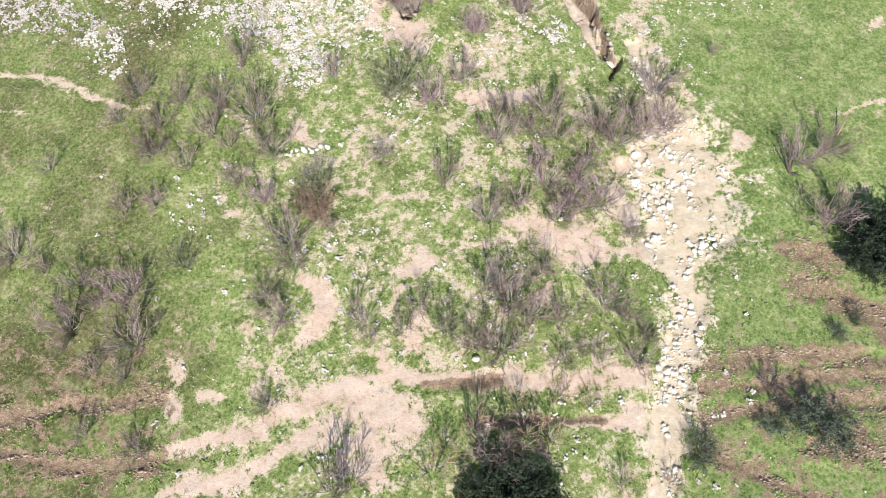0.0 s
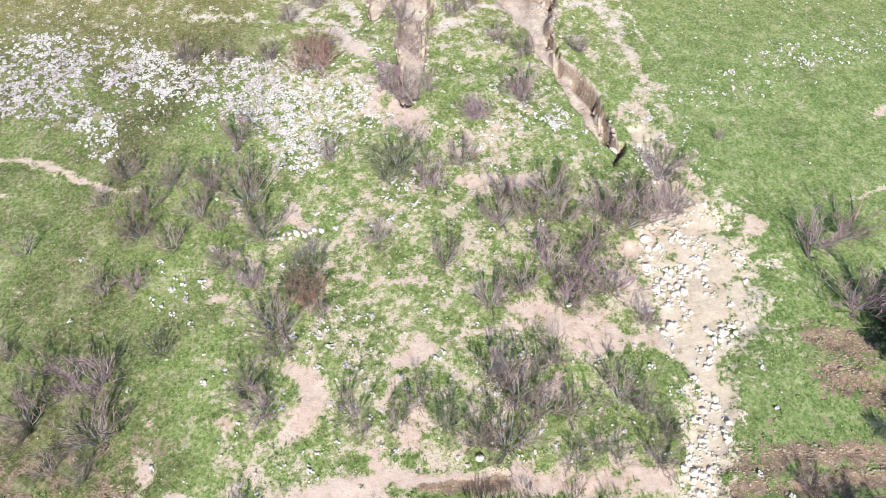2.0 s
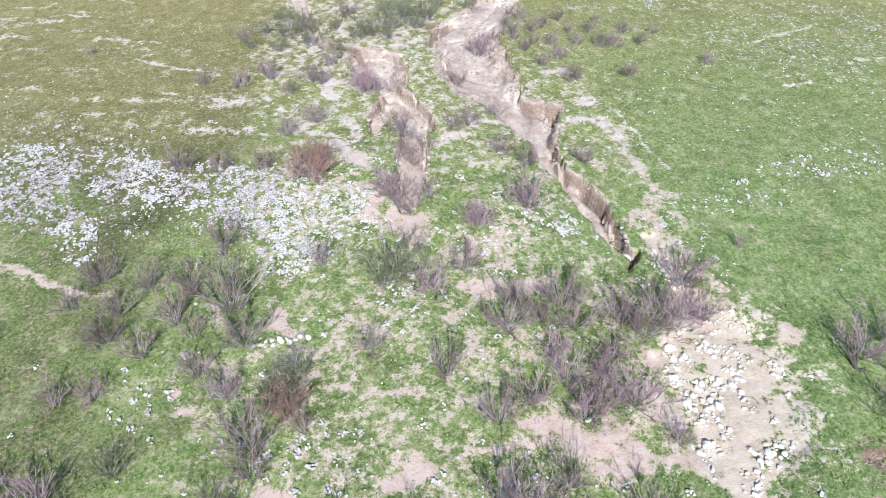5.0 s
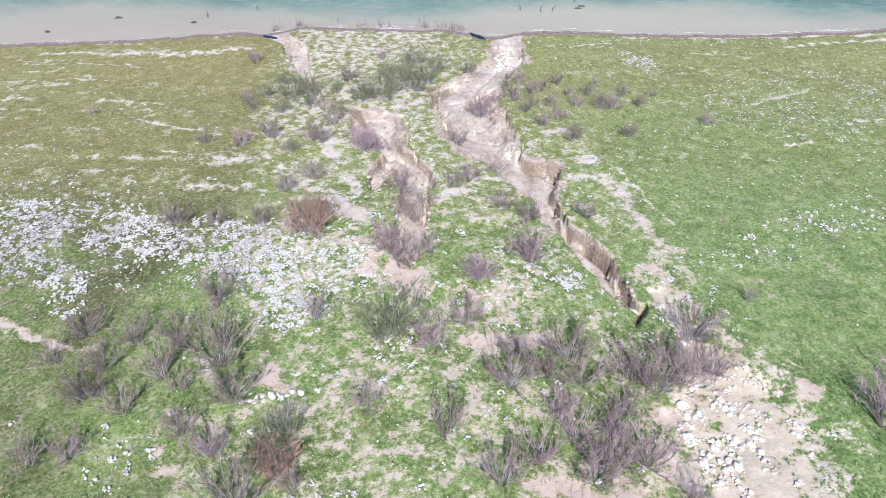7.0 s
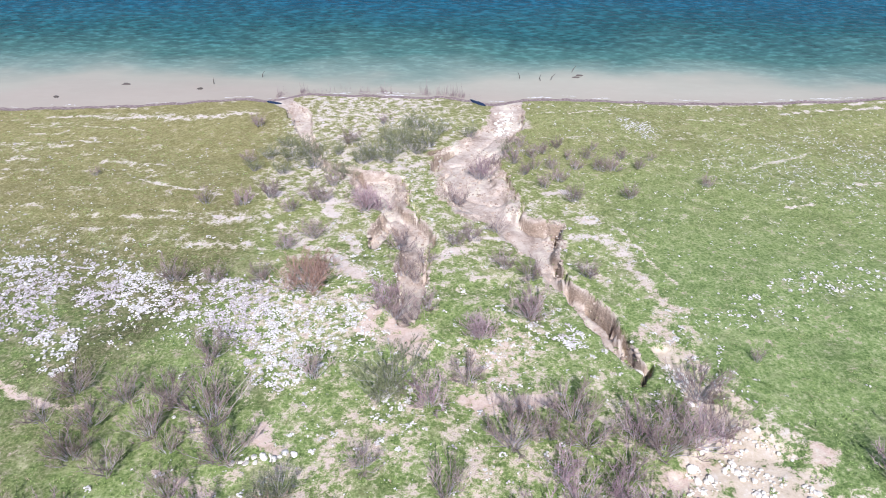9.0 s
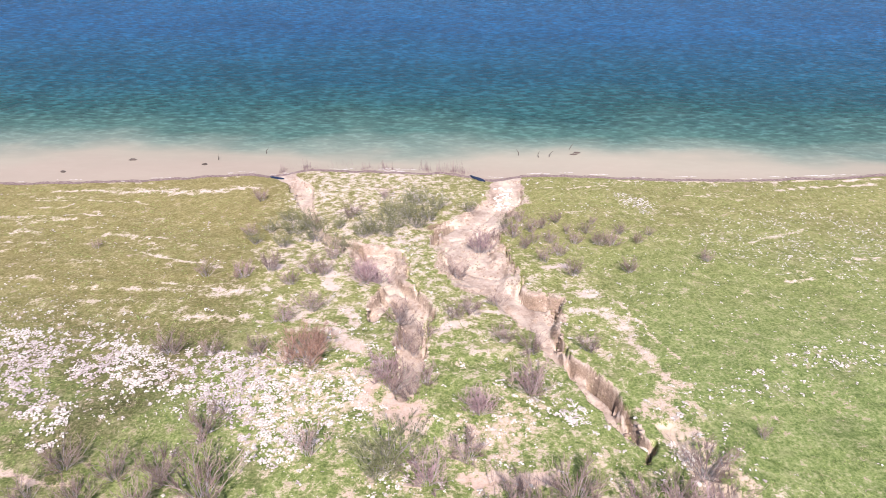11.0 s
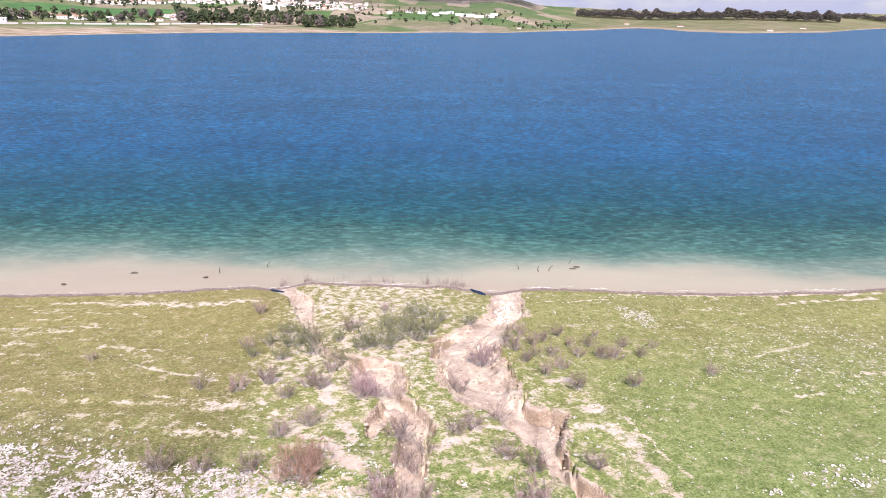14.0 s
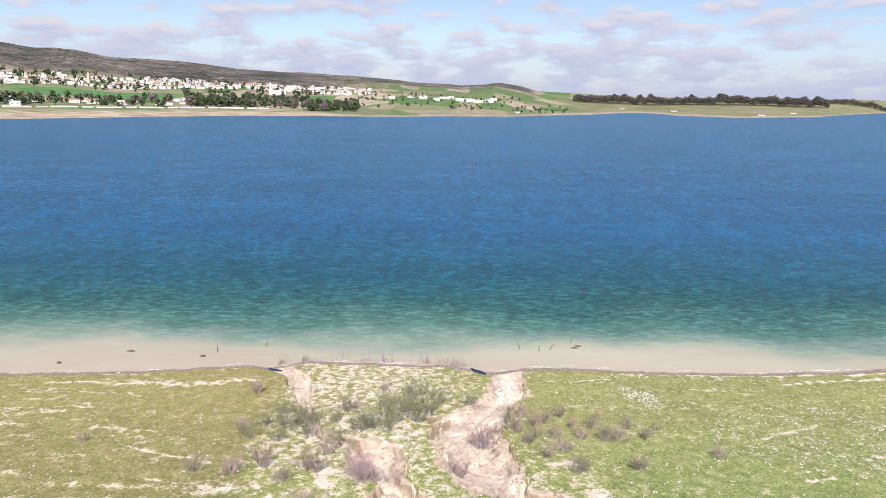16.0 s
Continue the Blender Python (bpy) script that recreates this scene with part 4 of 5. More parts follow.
# ---- mesh helpers ----
class Shape:
    """Collects vertices and faces for one mesh."""

    def __init__(self):
        self.v, self.f = [], []

    def tube(self, points, radii, sides=3):
        base = len(self.v)
        for k, (p, r) in enumerate(zip(points, radii)):
            d = points[min(k + 1, len(points) - 1)] - points[max(k - 1, 0)]
            u = d.orthogonal().normalized()
            w = d.cross(u).normalized()
            for s in range(sides):
                a = 2 * math.pi * s / sides
                self.v.append(p + (u * math.cos(a) + w * math.sin(a)) * r)
        for k in range(len(points) - 1):
            for s in range(sides):
                a, b = base + k * sides + s, base + k * sides + (s + 1) % sides
                self.f.append((a, b, b + sides, a + sides))

    def leaf(self, at, d, side, size):
        b = len(self.v)
        self.v += [at - side * size * 0.35, at + d * size * 0.5 - side * size * 0.05, at + side * size * 0.35, at + d * size]
        self.f += [(b, b + 1, b + 3), (b + 1, b + 2, b + 3)]

    def box(self, x0, x1, y0, y1, z0, z1):
        b = len(self.v)
        self.v += [Vector((x, y, z)) for z in (z0, z1) for y in (y0, y1) for x in (x0, x1)]
        self.f += [(b, b + 2, b + 3, b + 1), (b + 4, b + 5, b + 7, b + 6), (b, b + 1, b + 5, b + 4),
                   (b + 2, b + 6, b + 7, b + 3), (b, b + 4, b + 6, b + 2), (b + 1, b + 3, b + 7, b + 5)]

    def lump(self, at, sx, sy, sz, rng, rings=3, sides=6, jag=0.22):
        b = len(self.v)
        self.v.append(at + Vector((0, 0, sz)))
        for k in range(1, rings + 1):
            a = math.pi * k / (rings + 1)
            for s in range(sides):
                h = 2 * math.pi * (s + 0.5 * (k % 2)) / sides
                q = 1 + rng.uniform(-jag, jag)
                self.v.append(at + Vector((math.sin(a) * math.cos(h) * sx * q, math.sin(a) * math.sin(h) * sy * q, math.cos(a) * sz * q)))
        self.v.append(at - Vector((0, 0, sz)))
        last = len(self.v) - 1
        for s in range(sides):
            n = (s + 1) % sides
            self.f.append((b, b + 1 + s, b + 1 + n))
            for k in range(rings - 1):
                o = b + 1 + k * sides
                self.f.append((o + s, o + sides + s, o + sides + n, o + n))
            o = b + 1 + (rings - 1) * sides
            self.f.append((o + s, last, o + n))

    def mesh(self, name, material, soft=False):
        me = bpy.data.meshes.new(name)
        me.from_pydata([tuple(p) for p in self.v], [], self.f)
        me.materials.append(material)
        if soft:
            me.polygons.foreach_set("use_smooth", np.ones(len(me.polygons), bool))
        return me


def part(name, me, parent, label=""):
    ob = new(name, me)
    ob.parent = parent
    return tagged(ob, label)


def spot(x, y, sink=0.0):
    return Vector((x, y, float(land(x, y)) - sink))


# ---- shrubs ----
def grow_branch(rng, heading, spread, stems, fuzz, thick):
    """One forking branch of a bare shrub about 1 m high: pale stems that end in a fan of thin twigs."""
    wood, twigs, tips = Shape(), Shape(), []
    for k in range(stems):
        a = heading + rng.uniform(-0.45, 0.45)
        out = spread * rng.uniform(0.15, 1.0)
        h = rng.uniform(0.55, 1.0) * (1 - 0.25 * out)
        root = Vector((math.cos(heading) * 0.07, math.sin(heading) * 0.07, -0.06))
        bend = Vector((rng.uniform(-0.14, 0.14), rng.uniform(-0.14, 0.14), 0))
        pts = []
        for s in range(5):
            t = s / 4
            pts.append(root + Vector((math.cos(a) * out * t ** 1.15, math.sin(a) * out * t ** 1.15, h * t)) + bend * math.sin(t * math.pi) + Vector((rng.uniform(-1, 1), rng.uniform(-1, 1), 0)) * 0.025 * t)
        wood.tube(pts, [thick * (1 - 0.78 * s / 4) for s in range(5)])
        for f in range(fuzz):
            t = rng.uniform(0.30, 1.0)
            i = min(int(t * 4), 3)
            at = pts[i].lerp(pts[i + 1], t * 4 - i)
            b = rng.uniform(0, 2 * math.pi)
            d = Vector((math.cos(b) * 0.55 + math.cos(a) * 0.35, math.sin(b) * 0.55 + math.sin(a) * 0.35, rng.uniform(0.6, 1.3))).normalized()
            n = rng.uniform(0.12, 0.36)
            mid = at + d * n * 0.5 + Vector((rng.uniform(-1, 1), rng.uniform(-1, 1), 0)) * 0.025
            end = at + d * n + Vector((0, 0, 0.03))
            twigs.tube([at, mid, end], [thick * 0.52, thick * 0.40, thick * 0.20])
            tips += [mid, end]
            for q in range(2):
                e = (d + Vector((rng.uniform(-0.8, 0.8), rng.uniform(-0.8, 0.8), rng.uniform(-0.1, 0.4)))).normalized()
                twigs.tube([mid, mid + e * n * 0.6], [thick * 0.36, thick * 0.18])
                tips.append(mid + e * n * 0.6)
    return wood, twigs, tips


def two_tone(name, first, second, mat_a, mat_b):
    """One mesh of two shapes, each with its own material."""
    n = len(first.v)
    me = bpy.data.meshes.new(name)
    me.from_pydata([tuple(p) for p in first.v + second.v], [], first.f + [tuple(i + n for i in f) for f in second.f])
    me.materials.append(mat_a)
    me.materials.append(mat_b)
    me.polygons.foreach_set("material_index", np.array([0] * len(first.f) + [1] * len(second.f), np.int32))
    return me


def leaves_on(tips, rng, each, size, scatter):
    leaf = Shape()
    for p in tips:
        for k in range(each):
            d = Vector((rng.gauss(0, 1), rng.gauss(0, 1), rng.gauss(0.3, 0.8))).normalized()
            leaf.leaf(p + Vector((rng.gauss(0, 1), rng.gauss(0, 1), rng.gauss(0, 1))) * scatter, d, d.orthogonal().normalized(), size * rng.uniform(0.6, 1.3))
    return leaf


def shrub_kinds(name, count, twig_mat, seed, leaf_mat=None, leaf_each=1, leaf_size=0.06, branches=8, stems=3, fuzz=9, spread=0.80, thick=0.0105, stem_mat=None):
    kinds = []
    for k in range(count):
        rng = random.Random(seed + k)
        meshes, all_tips = [], []
        for n in range(branches):
            wood, twigs, tips = grow_branch(rng, 2 * math.pi * (n + rng.uniform(-0.35, 0.35)) / branches, spread, stems, fuzz, thick)
            meshes.append(("branch", two_tone(name + "_branch", wood, twigs, stem_mat or MAT_STEM, twig_mat)))
            all_tips += tips
        if leaf_mat:
            meshes.append(("foliage", leaves_on(all_tips, rng, leaf_each, leaf_size, 0.035).mesh(name + "_foliage", leaf_mat)))
        kinds.append(meshes)
    return kinds


def plant(places, kinds, name, label, category, group, rng, wide=1.0):
    for x, y, h in places:
        ob = new(name)
        tagged(ob, label, category, group)
        for key, me in kinds[rng.randrange(len(kinds))]:
            piece = part(key, me, ob)
            if key == "foliage":
                tagged(piece, kind="stuff")
        h = h * 1.25
        w = h * wide * rng.uniform(0.85, 1.15)
        ob.matrix_basis = Matrix.LocRotScale(spot(x, y, 0.02), Euler((rng.uniform(-0.08, 0.08), rng.uniform(-0.08, 0.08), rng.uniform(0, 6.28))), (w, w, h))


def build_shrubs():
    rng = random.Random(5)
    bare = shrub_kinds("bare_shrub", 7, MAT_TWIG, 10)
    sparse = shrub_kinds("thin_shrub", 3, MAT_TWIG, 40, branches=6, stems=2, spread=0.6)
    tipped = shrub_kinds("green_tipped_shrub", 3, MAT_TWIG_GREEN, 50)
    lilac = shrub_kinds("lilac_shrub", 3, MAT_TWIG_LILAC, 60)
    red = shrub_kinds("russet_shrub", 2, MAT_TWIG_RED, 70, branches=10, fuzz=11)
    green = shrub_kinds("grey_green_shrub", 3, MAT_TWIG_GREEN, 80, leaf_mat=MAT_LEAF_OLIVE, fuzz=6)
    olive = shrub_kinds("olive_shrub", 2, MAT_TWIG_GREEN, 90, leaf_mat=MAT_LEAF_OLIVE, leaf_each=1, fuzz=7)
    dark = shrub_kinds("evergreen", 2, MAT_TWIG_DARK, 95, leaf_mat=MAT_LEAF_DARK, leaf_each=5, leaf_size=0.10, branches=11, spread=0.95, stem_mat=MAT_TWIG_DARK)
    bluish = shrub_kinds("blue_bush", 2, MAT_TWIG_GREEN, 98, leaf_mat=MAT_LEAF_BLUE, leaf_each=2, leaf_size=0.09, spread=1.0)
    russet = shrub_kinds("thin_russet_shrub", 3, MAT_TWIG_RED, 45, branches=7, stems=2, fuzz=5, spread=0.6)
    plant(SHRUBS_NEAR, russet + sparse, "shrub", "sparse russet-brown bare shrub beside the wheel tracks", "shrub", "bare shrubs by the wheel tracks", rng)
    for places in (SHRUBS_WEST, SHRUBS_MIDDLE):
        plant(places, bare + sparse + tipped[:1] + lilac[:2], "shrub", "bare grey-brown twiggy shrub in thin grass", "shrub", "bare shrubs on the slope", rng)
    plant(SHRUBS_EAST, bare[:3] + lilac, "shrub", "bare purplish-brown twiggy shrub beside the stony stream bed", "shrub", "bare shrubs by the stream", rng)
    plant(SHRUBS_FAR, bare + lilac[:1] + sparse, "shrub", "low bare grey shrub on patchy soil", "shrub", "bare shrubs near the gullies", rng)
    plant(SHRUBS_SHORE, bare + sparse + green[:1], "shrub", "small bare grey shrub in the lakeside meadow", "shrub", "bare shrubs in the meadow", rng, 0.9)
    plant(SHRUBS_GREEN, green, "shrub", "grey-green leafy shrub near the lake shore", "shrub", "green shrubs near the shore", rng)
    plant(SHRUBS_OLIVE, olive, "shrub", "olive-green leafy shrub on the slope", "shrub", "olive shrubs", rng)
    plant(SHRUBS_RED, red, "shrub", "low wide russet-brown shrub beside the trodden path", "shrub", "russet shrubs", rng, 1.5)
    plant(SHRUBS_RED_FAR, red, "shrub", "russet-brown dense twiggy shrub", "shrub", "russet shrubs", rng)
    plant(SHRUBS_PURPLE, lilac, "shrub", "lilac-twigged bare shrub beside the side gully", "shrub", "lilac shrubs", rng)
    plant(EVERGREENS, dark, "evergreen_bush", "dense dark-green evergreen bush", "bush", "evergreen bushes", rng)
    plant(BLUE_BUSHES, bluish, "bush", "low spreading blue-green bush by the wheel tracks", "bush", "blue-green bushes", rng)


# ---- flowers, grass and stones ----
def scatter(rng, n, x0, x1, y0, y1):
    x, y = rng.uniform(x0, x1, n), rng.uniform(y0, y1, n)
    inside = np.abs(x) < 24 + 0.50 * y
    return x[inside], y[inside]


def flower_mesh(name, at, r, rng, material, sides=6):
    """Flower heads as low, leaning cones of petals, in one mesh."""
    n = len(at)
    a = np.linspace(0, 2 * math.pi, sides, endpoint=False)[None] + rng.uniform(0, 6.28, (n, 1))
    reach = r[:, None] * rng.uniform(0.7, 1.2, (n, sides))
    lean = rng.uniform(-0.35, 0.35, (n, 2))
    v = np.zeros((n, sides + 1, 3))
    v[:, 0] = at + np.stack([0 * r, 0 * r, r * 0.45], -1)
    v[:, 1:, 0] = at[:, None, 0] + np.cos(a) * reach
    v[:, 1:, 1] = at[:, None, 1] + np.sin(a) * reach
    v[:, 1:, 2] = at[:, None, 2] + reach * (np.cos(a) * lean[:, :1] + np.sin(a) * lean[:, 1:])
    k = np.arange(sides)
    tri = np.stack([0 * k, 1 + k, 1 + (k + 1) % sides], -1)
    f = (np.arange(n)[:, None, None] * (sides + 1) + tri[None]).astype(np.int32).reshape(-1, 3)
    me = bpy.data.meshes.new(name)
    me.vertices.add(n * (sides + 1))
    me.vertices.foreach_set("co", v.astype(np.float32).ravel())
    me.loops.add(f.size)
    me.loops.foreach_set("vertex_index", f.ravel())
    me.polygons.add(len(f))
    me.polygons.foreach_set("loop_start", np.arange(0, f.size, 3, dtype=np.int32))
    me.update(calc_edges=True)
    me.materials.append(material)
    return me


def build_flowers():
    rng = np.random.default_rng(3)
    x, y = scatter(rng, 150000, -54, 54, 0, 69)
    dense, thin = along(FLOWERS_DENSE, x, y), along(FLOWERS_THIN, x, y)
    inner = 1 - smooth(dense, 0.6, 1.5)
    loose = 1 - smooth(thin, 0.5, 1.4)
    middle = smooth(x, -17, -10) * (1 - smooth(x, 12, 18))
    far_meadow = smooth(x, 8, 16) * smooth(y, 33, 42) + 0.8 * smooth(-x, 10, 20) * smooth(y, 36, 44) * (1 - smooth(y, 52, 64))
    patch = value_noise(x / 2.1, y / 2.1, 31) * value_noise(x / 0.7, y / 0.7, 32)
    chance = np.where(x < -14, 0.62, 0.85) * inner * (0.14 + 2.9 * patch) + 0.30 * loose * (0.1 + 3 * patch) + (0.085 * middle + 0.085 * far_meadow) * (0.2 + 2.4 * patch) + 0.006
    out = np.minimum.reduce([along(GULLY_MAIN, x, y), along(GULLY_SIDE, x, y), along(STREAM, x, y), along(BARE_NEAR, x, y), along(BARE_MIDDLE, x, y)])
    keep = (rng.random(len(x)) < chance) & (out > 1.05)
    x, y, inner, far_meadow = x[keep], y[keep], inner[keep], far_meadow[keep]
    size = rng.uniform(0.03, 0.09, len(x)) + inner * 0.13 * rng.random(len(x)) ** 1.6 + 0.08 * (rng.random(len(x)) < 0.14)
    size = np.where(far_meadow > 0.5, np.minimum(size, 0.10), size)
    heads = np.clip((size / 0.045) ** 2 * 0.75, 1, 14).astype(int)
    which = np.repeat(np.arange(len(x)), heads)
    spread = rng.normal(0, 0.55, (len(which), 2)) * size[which, None]
    hx, hy = x[which] + spread[:, 0], y[which] + spread[:, 1]
    at = np.stack([hx, hy, land(hx, hy) + rng.uniform(0.03, 0.10, len(which)) + 0.4 * np.maximum(size[which] - np.hypot(*spread.T), 0)], -1)
    r = np.clip(size[which] * rng.uniform(0.45, 0.85, len(which)), 0.025, 0.065)
    drift = value_noise(x / 3.1, y / 3.1, 35)
    mauve = (rng.random(len(x)) < np.where((x < -10) & (y > 25), 0.75 * smooth(drift, 0.35, 0.75), 0.06))[which]
    tagged(new("white_flowers", flower_mesh("white_flowers", at[~mauve], r[~mauve], rng, MAT_FLOWER)), "white daisy-like wild flowers in dense drifts on the grass", "flowers", kind="stuff")
    tagged(new("mauve_flowers", flower_mesh("mauve_flowers", at[mauve], r[mauve], rng, MAT_FLOWER_PINK)), "faintly mauve-white wild flowers among the white ones", "flowers", kind="stuff")


def build_grass():
    rng, pick = np.random.default_rng(8), random.Random(8)
    x, y = scatter(rng, 60000, -48, 48, 0, 66)
    bare = np.minimum.reduce([along(s, x, y) for s in (BARE_NEAR, BARE_MIDDLE, BARE_PATHS, BARE_SPOTS, BARE_FAR, GULLY_MAIN, GULLY_SIDE, STREAM)])
    keep = (bare > 0.85) & (value_noise(x / 2.2, y / 2.2, 41) > 0.33)
    x, y = x[keep], y[keep]
    z = land(x, y)
    green, straw, weed = Shape(), Shape(), Shape()
    for px, py, pz in zip(x, y, z):
        shape = straw if pick.random() < 0.22 else green
        h = pick.uniform(0.05, 0.13)
        for k in range(5):
            a = pick.uniform(0, 6.28)
            at = Vector((px + pick.gauss(0, 0.08), py + pick.gauss(0, 0.08), pz - 0.015))
            d = Vector((math.cos(a), math.sin(a), pick.uniform(0.3, 0.9))).normalized()
            shape.leaf(at, d, Vector((-math.sin(a), math.cos(a), 0)), h)
    # broad-leaved weeds at the edges of the bare soil
    x, y = scatter(rng, 9000, -24, 24, 0, 40)
    bare = np.minimum.reduce([along(s, x, y) for s in (BARE_NEAR, BARE_MIDDLE, BARE_PATHS, BARE_SPOTS, PLOUGH, STREAM)])
    keep = ((bare > 0.8) & (bare < 2.2) & (rng.random(len(x)) < 0.75)) | (rng.random(len(x)) < 0.10)
    x, y = x[keep], y[keep]
    for px, py, pz in zip(x, y, land(x, y)):
        h = pick.uniform(0.07, 0.17)
        for k in range(pick.randint(6, 11)):
            a = pick.uniform(0, 6.28)
            at = Vector((px + pick.gauss(0, h * 0.6), py + pick.gauss(0, h * 0.6), pz + pick.uniform(-0.01, 0.05)))
            d = Vector((math.cos(a), math.sin(a), pick.uniform(0.1, 0.9))).normalized()
            weed.leaf(at, d, Vector((-math.sin(a), math.cos(a), 0)) * 1.3, h)
    tagged(new("grass_tufts", green.mesh("grass_tufts", MAT_TUFT)), "short fresh green grass tufts on the slope", "grass", kind="stuff")
    tagged(new("dry_grass_tufts", straw.mesh("dry_grass_tufts", MAT_STRAW)), "straw-coloured dry grass tufts on the slope", "grass", kind="stuff")
    tagged(new("weeds", weed.mesh("weeds", MAT_WEED)), "low broad-leaved green weeds at the edges of bare soil", "weeds", kind="stuff")


def build_stones():
    rng, pick = np.random.default_rng(12), random.Random(12)
    kinds = []
    for k in range(8):
        s = Shape()
        s.lump(Vector((0, 0, 0)), 1.0, pick.uniform(0.65, 0.95), pick.uniform(0.45, 0.7), pick, 3, 7)
        kinds.append(s.mesh("stone", MAT_ROCK))
    x, y = rng.uniform(5, 22, 15000), rng.uniform(0.5, 34, 15000)
    d = along(STREAM, x, y)
    clump = 0.5 * value_noise(x / 1.6, y / 1.6, 51) + 0.5 * value_noise(x / 0.7, y / 0.7, 52)
    keep = (d < 0.90) & (clump + 0.14 * (1 - d) > 0.58)
    x, y = x[keep], y[keep]
    z = land(x, y)
    small = Shape()
    for k, (px, py, pz) in enumerate(zip(x, y, z)):
        if k < 230:
            r = pick.uniform(0.09, 0.185) * (1.4 if pick.random() < 0.15 else 1)
            ob = new("stone", kinds[k % len(kinds)])
            ob.matrix_basis = Matrix.LocRotScale((px, py, pz + r * 0.32), Euler((pick.uniform(-0.3, 0.3), pick.uniform(-0.3, 0.3), pick.uniform(0, 6.28))), (r, r, r))
            tagged(ob, "pale weathered limestone lying in the stream bed", "stone", "stones in the stream bed")
        else:
            r = pick.uniform(0.03, 0.10)
            small.lump(Vector((px, py, pz + r * 0.35)), r, r * pick.uniform(0.7, 1), r * 0.6, pick, 2, 5)
    tagged(new("stream_gravel", small.mesh("stream_gravel", MAT_ROCK)), "small pale stones and gravel in the dry stream bed", "gravel", kind="stuff")
    for k in range(60):
        r = pick.uniform(0.10, 0.26)
        px, py = 5.9 + pick.gauss(0, 0.55) + 0.02 * k, 61.5 + 5.5 * k / 59 + pick.gauss(0, 0.3)
        ob = new("stone", kinds[k % len(kinds)])
        ob.matrix_basis = Matrix.LocRotScale(spot(px, py, -r * 0.2), Euler((0, 0, pick.uniform(0, 6.28))), (r, r, r))
        tagged(ob, "white stone washed out at the mouth of the gully", "stone", "stones at the gully mouth")
    for k in range(16):
        t = k / 15
        r = pick.uniform(0.12, 0.24)
        px, py = -9.3 + 2.6 * t + pick.gauss(0, 0.08), 20.6 + 0.5 * t * t + pick.gauss(0, 0.12)
        ob = new("stone", kinds[k % len(kinds)])
        ob.matrix_basis = Matrix.LocRotScale(spot(px, py, -r * 0.2), Euler((0, 0, pick.uniform(0, 6.28))), (r, r, r))
        tagged(ob, "white limestone block in a low ledge of the bank", "stone", "stones of the white ledge")


def build_rubble():
    """Clods and broken clay along the banks and beds of the gullies."""
    rng, pick = np.random.default_rng(17), random.Random(17)
    x, y = rng.uniform(-16, 12, 60000), rng.uniform(26, 69, 60000)
    d = np.minimum(along(GULLY_MAIN, x, y), along(GULLY_SIDE, x, y)) + gully_ragged(x, y)
    heap = value_noise(x / 1.3, y / 1.3, 56)
    keep = (d < 1.08) & (rng.random(len(x)) < np.where(d > 0.6, 0.9, 0.25) * smooth(heap, 0.35, 0.8))
    x, y = x[keep], y[keep]
    clay = Shape()
    for px, py, pz in zip(x, y, land(x, y)):
        r = pick.uniform(0.03, 0.10) * (2.0 if pick.random() < 0.06 else 1)
        clay.lump(Vector((px, py, pz + r * 0.2)), r, r * pick.uniform(0.6, 1), r * 0.7, pick, 2, 5, 0.35)
    tagged(new("clay_clods", clay.mesh("clay_clods", MAT_CLAY)), "crumbled tan clay clods along the gully banks", "clods", kind="stuff")


def build_clods():
    """Turned brown clods along the wheel ruts."""
    rng, pick = np.random.default_rng(27), random.Random(27)
    x, y = rng.uniform(-24, 26, 70000), rng.uniform(-1, 16, 70000)
    d = along(PLOUGH, x, y + 0.3 * rough(x, y, 1.2, 57))
    keep = (d < 1.6) & (np.abs(x - 3.5) > 6) & (rng.random(len(x)) < 0.8 * smooth(value_noise(x / 1.6, y / 0.45, 58), 0.25, 0.8) * (1.2 - 0.5 * d))
    x, y = x[keep], y[keep]
    earth = Shape()
    for px, py, pz in zip(x, y, land(x, y)):
        r = pick.uniform(0.022, 0.065) * (1.7 if pick.random() < 0.08 else 1)
        earth.lump(Vector((px, py, pz + r * 0.15)), r * pick.uniform(0.9, 1.6), r * 0.8, r * 0.7, pick, 2, 5, 0.35)
    tagged(new("earth_clods", earth.mesh("earth_clods", MAT_EARTH)), "dry brown earth clods turned up along the wheel ruts", "clods", kind="stuff")


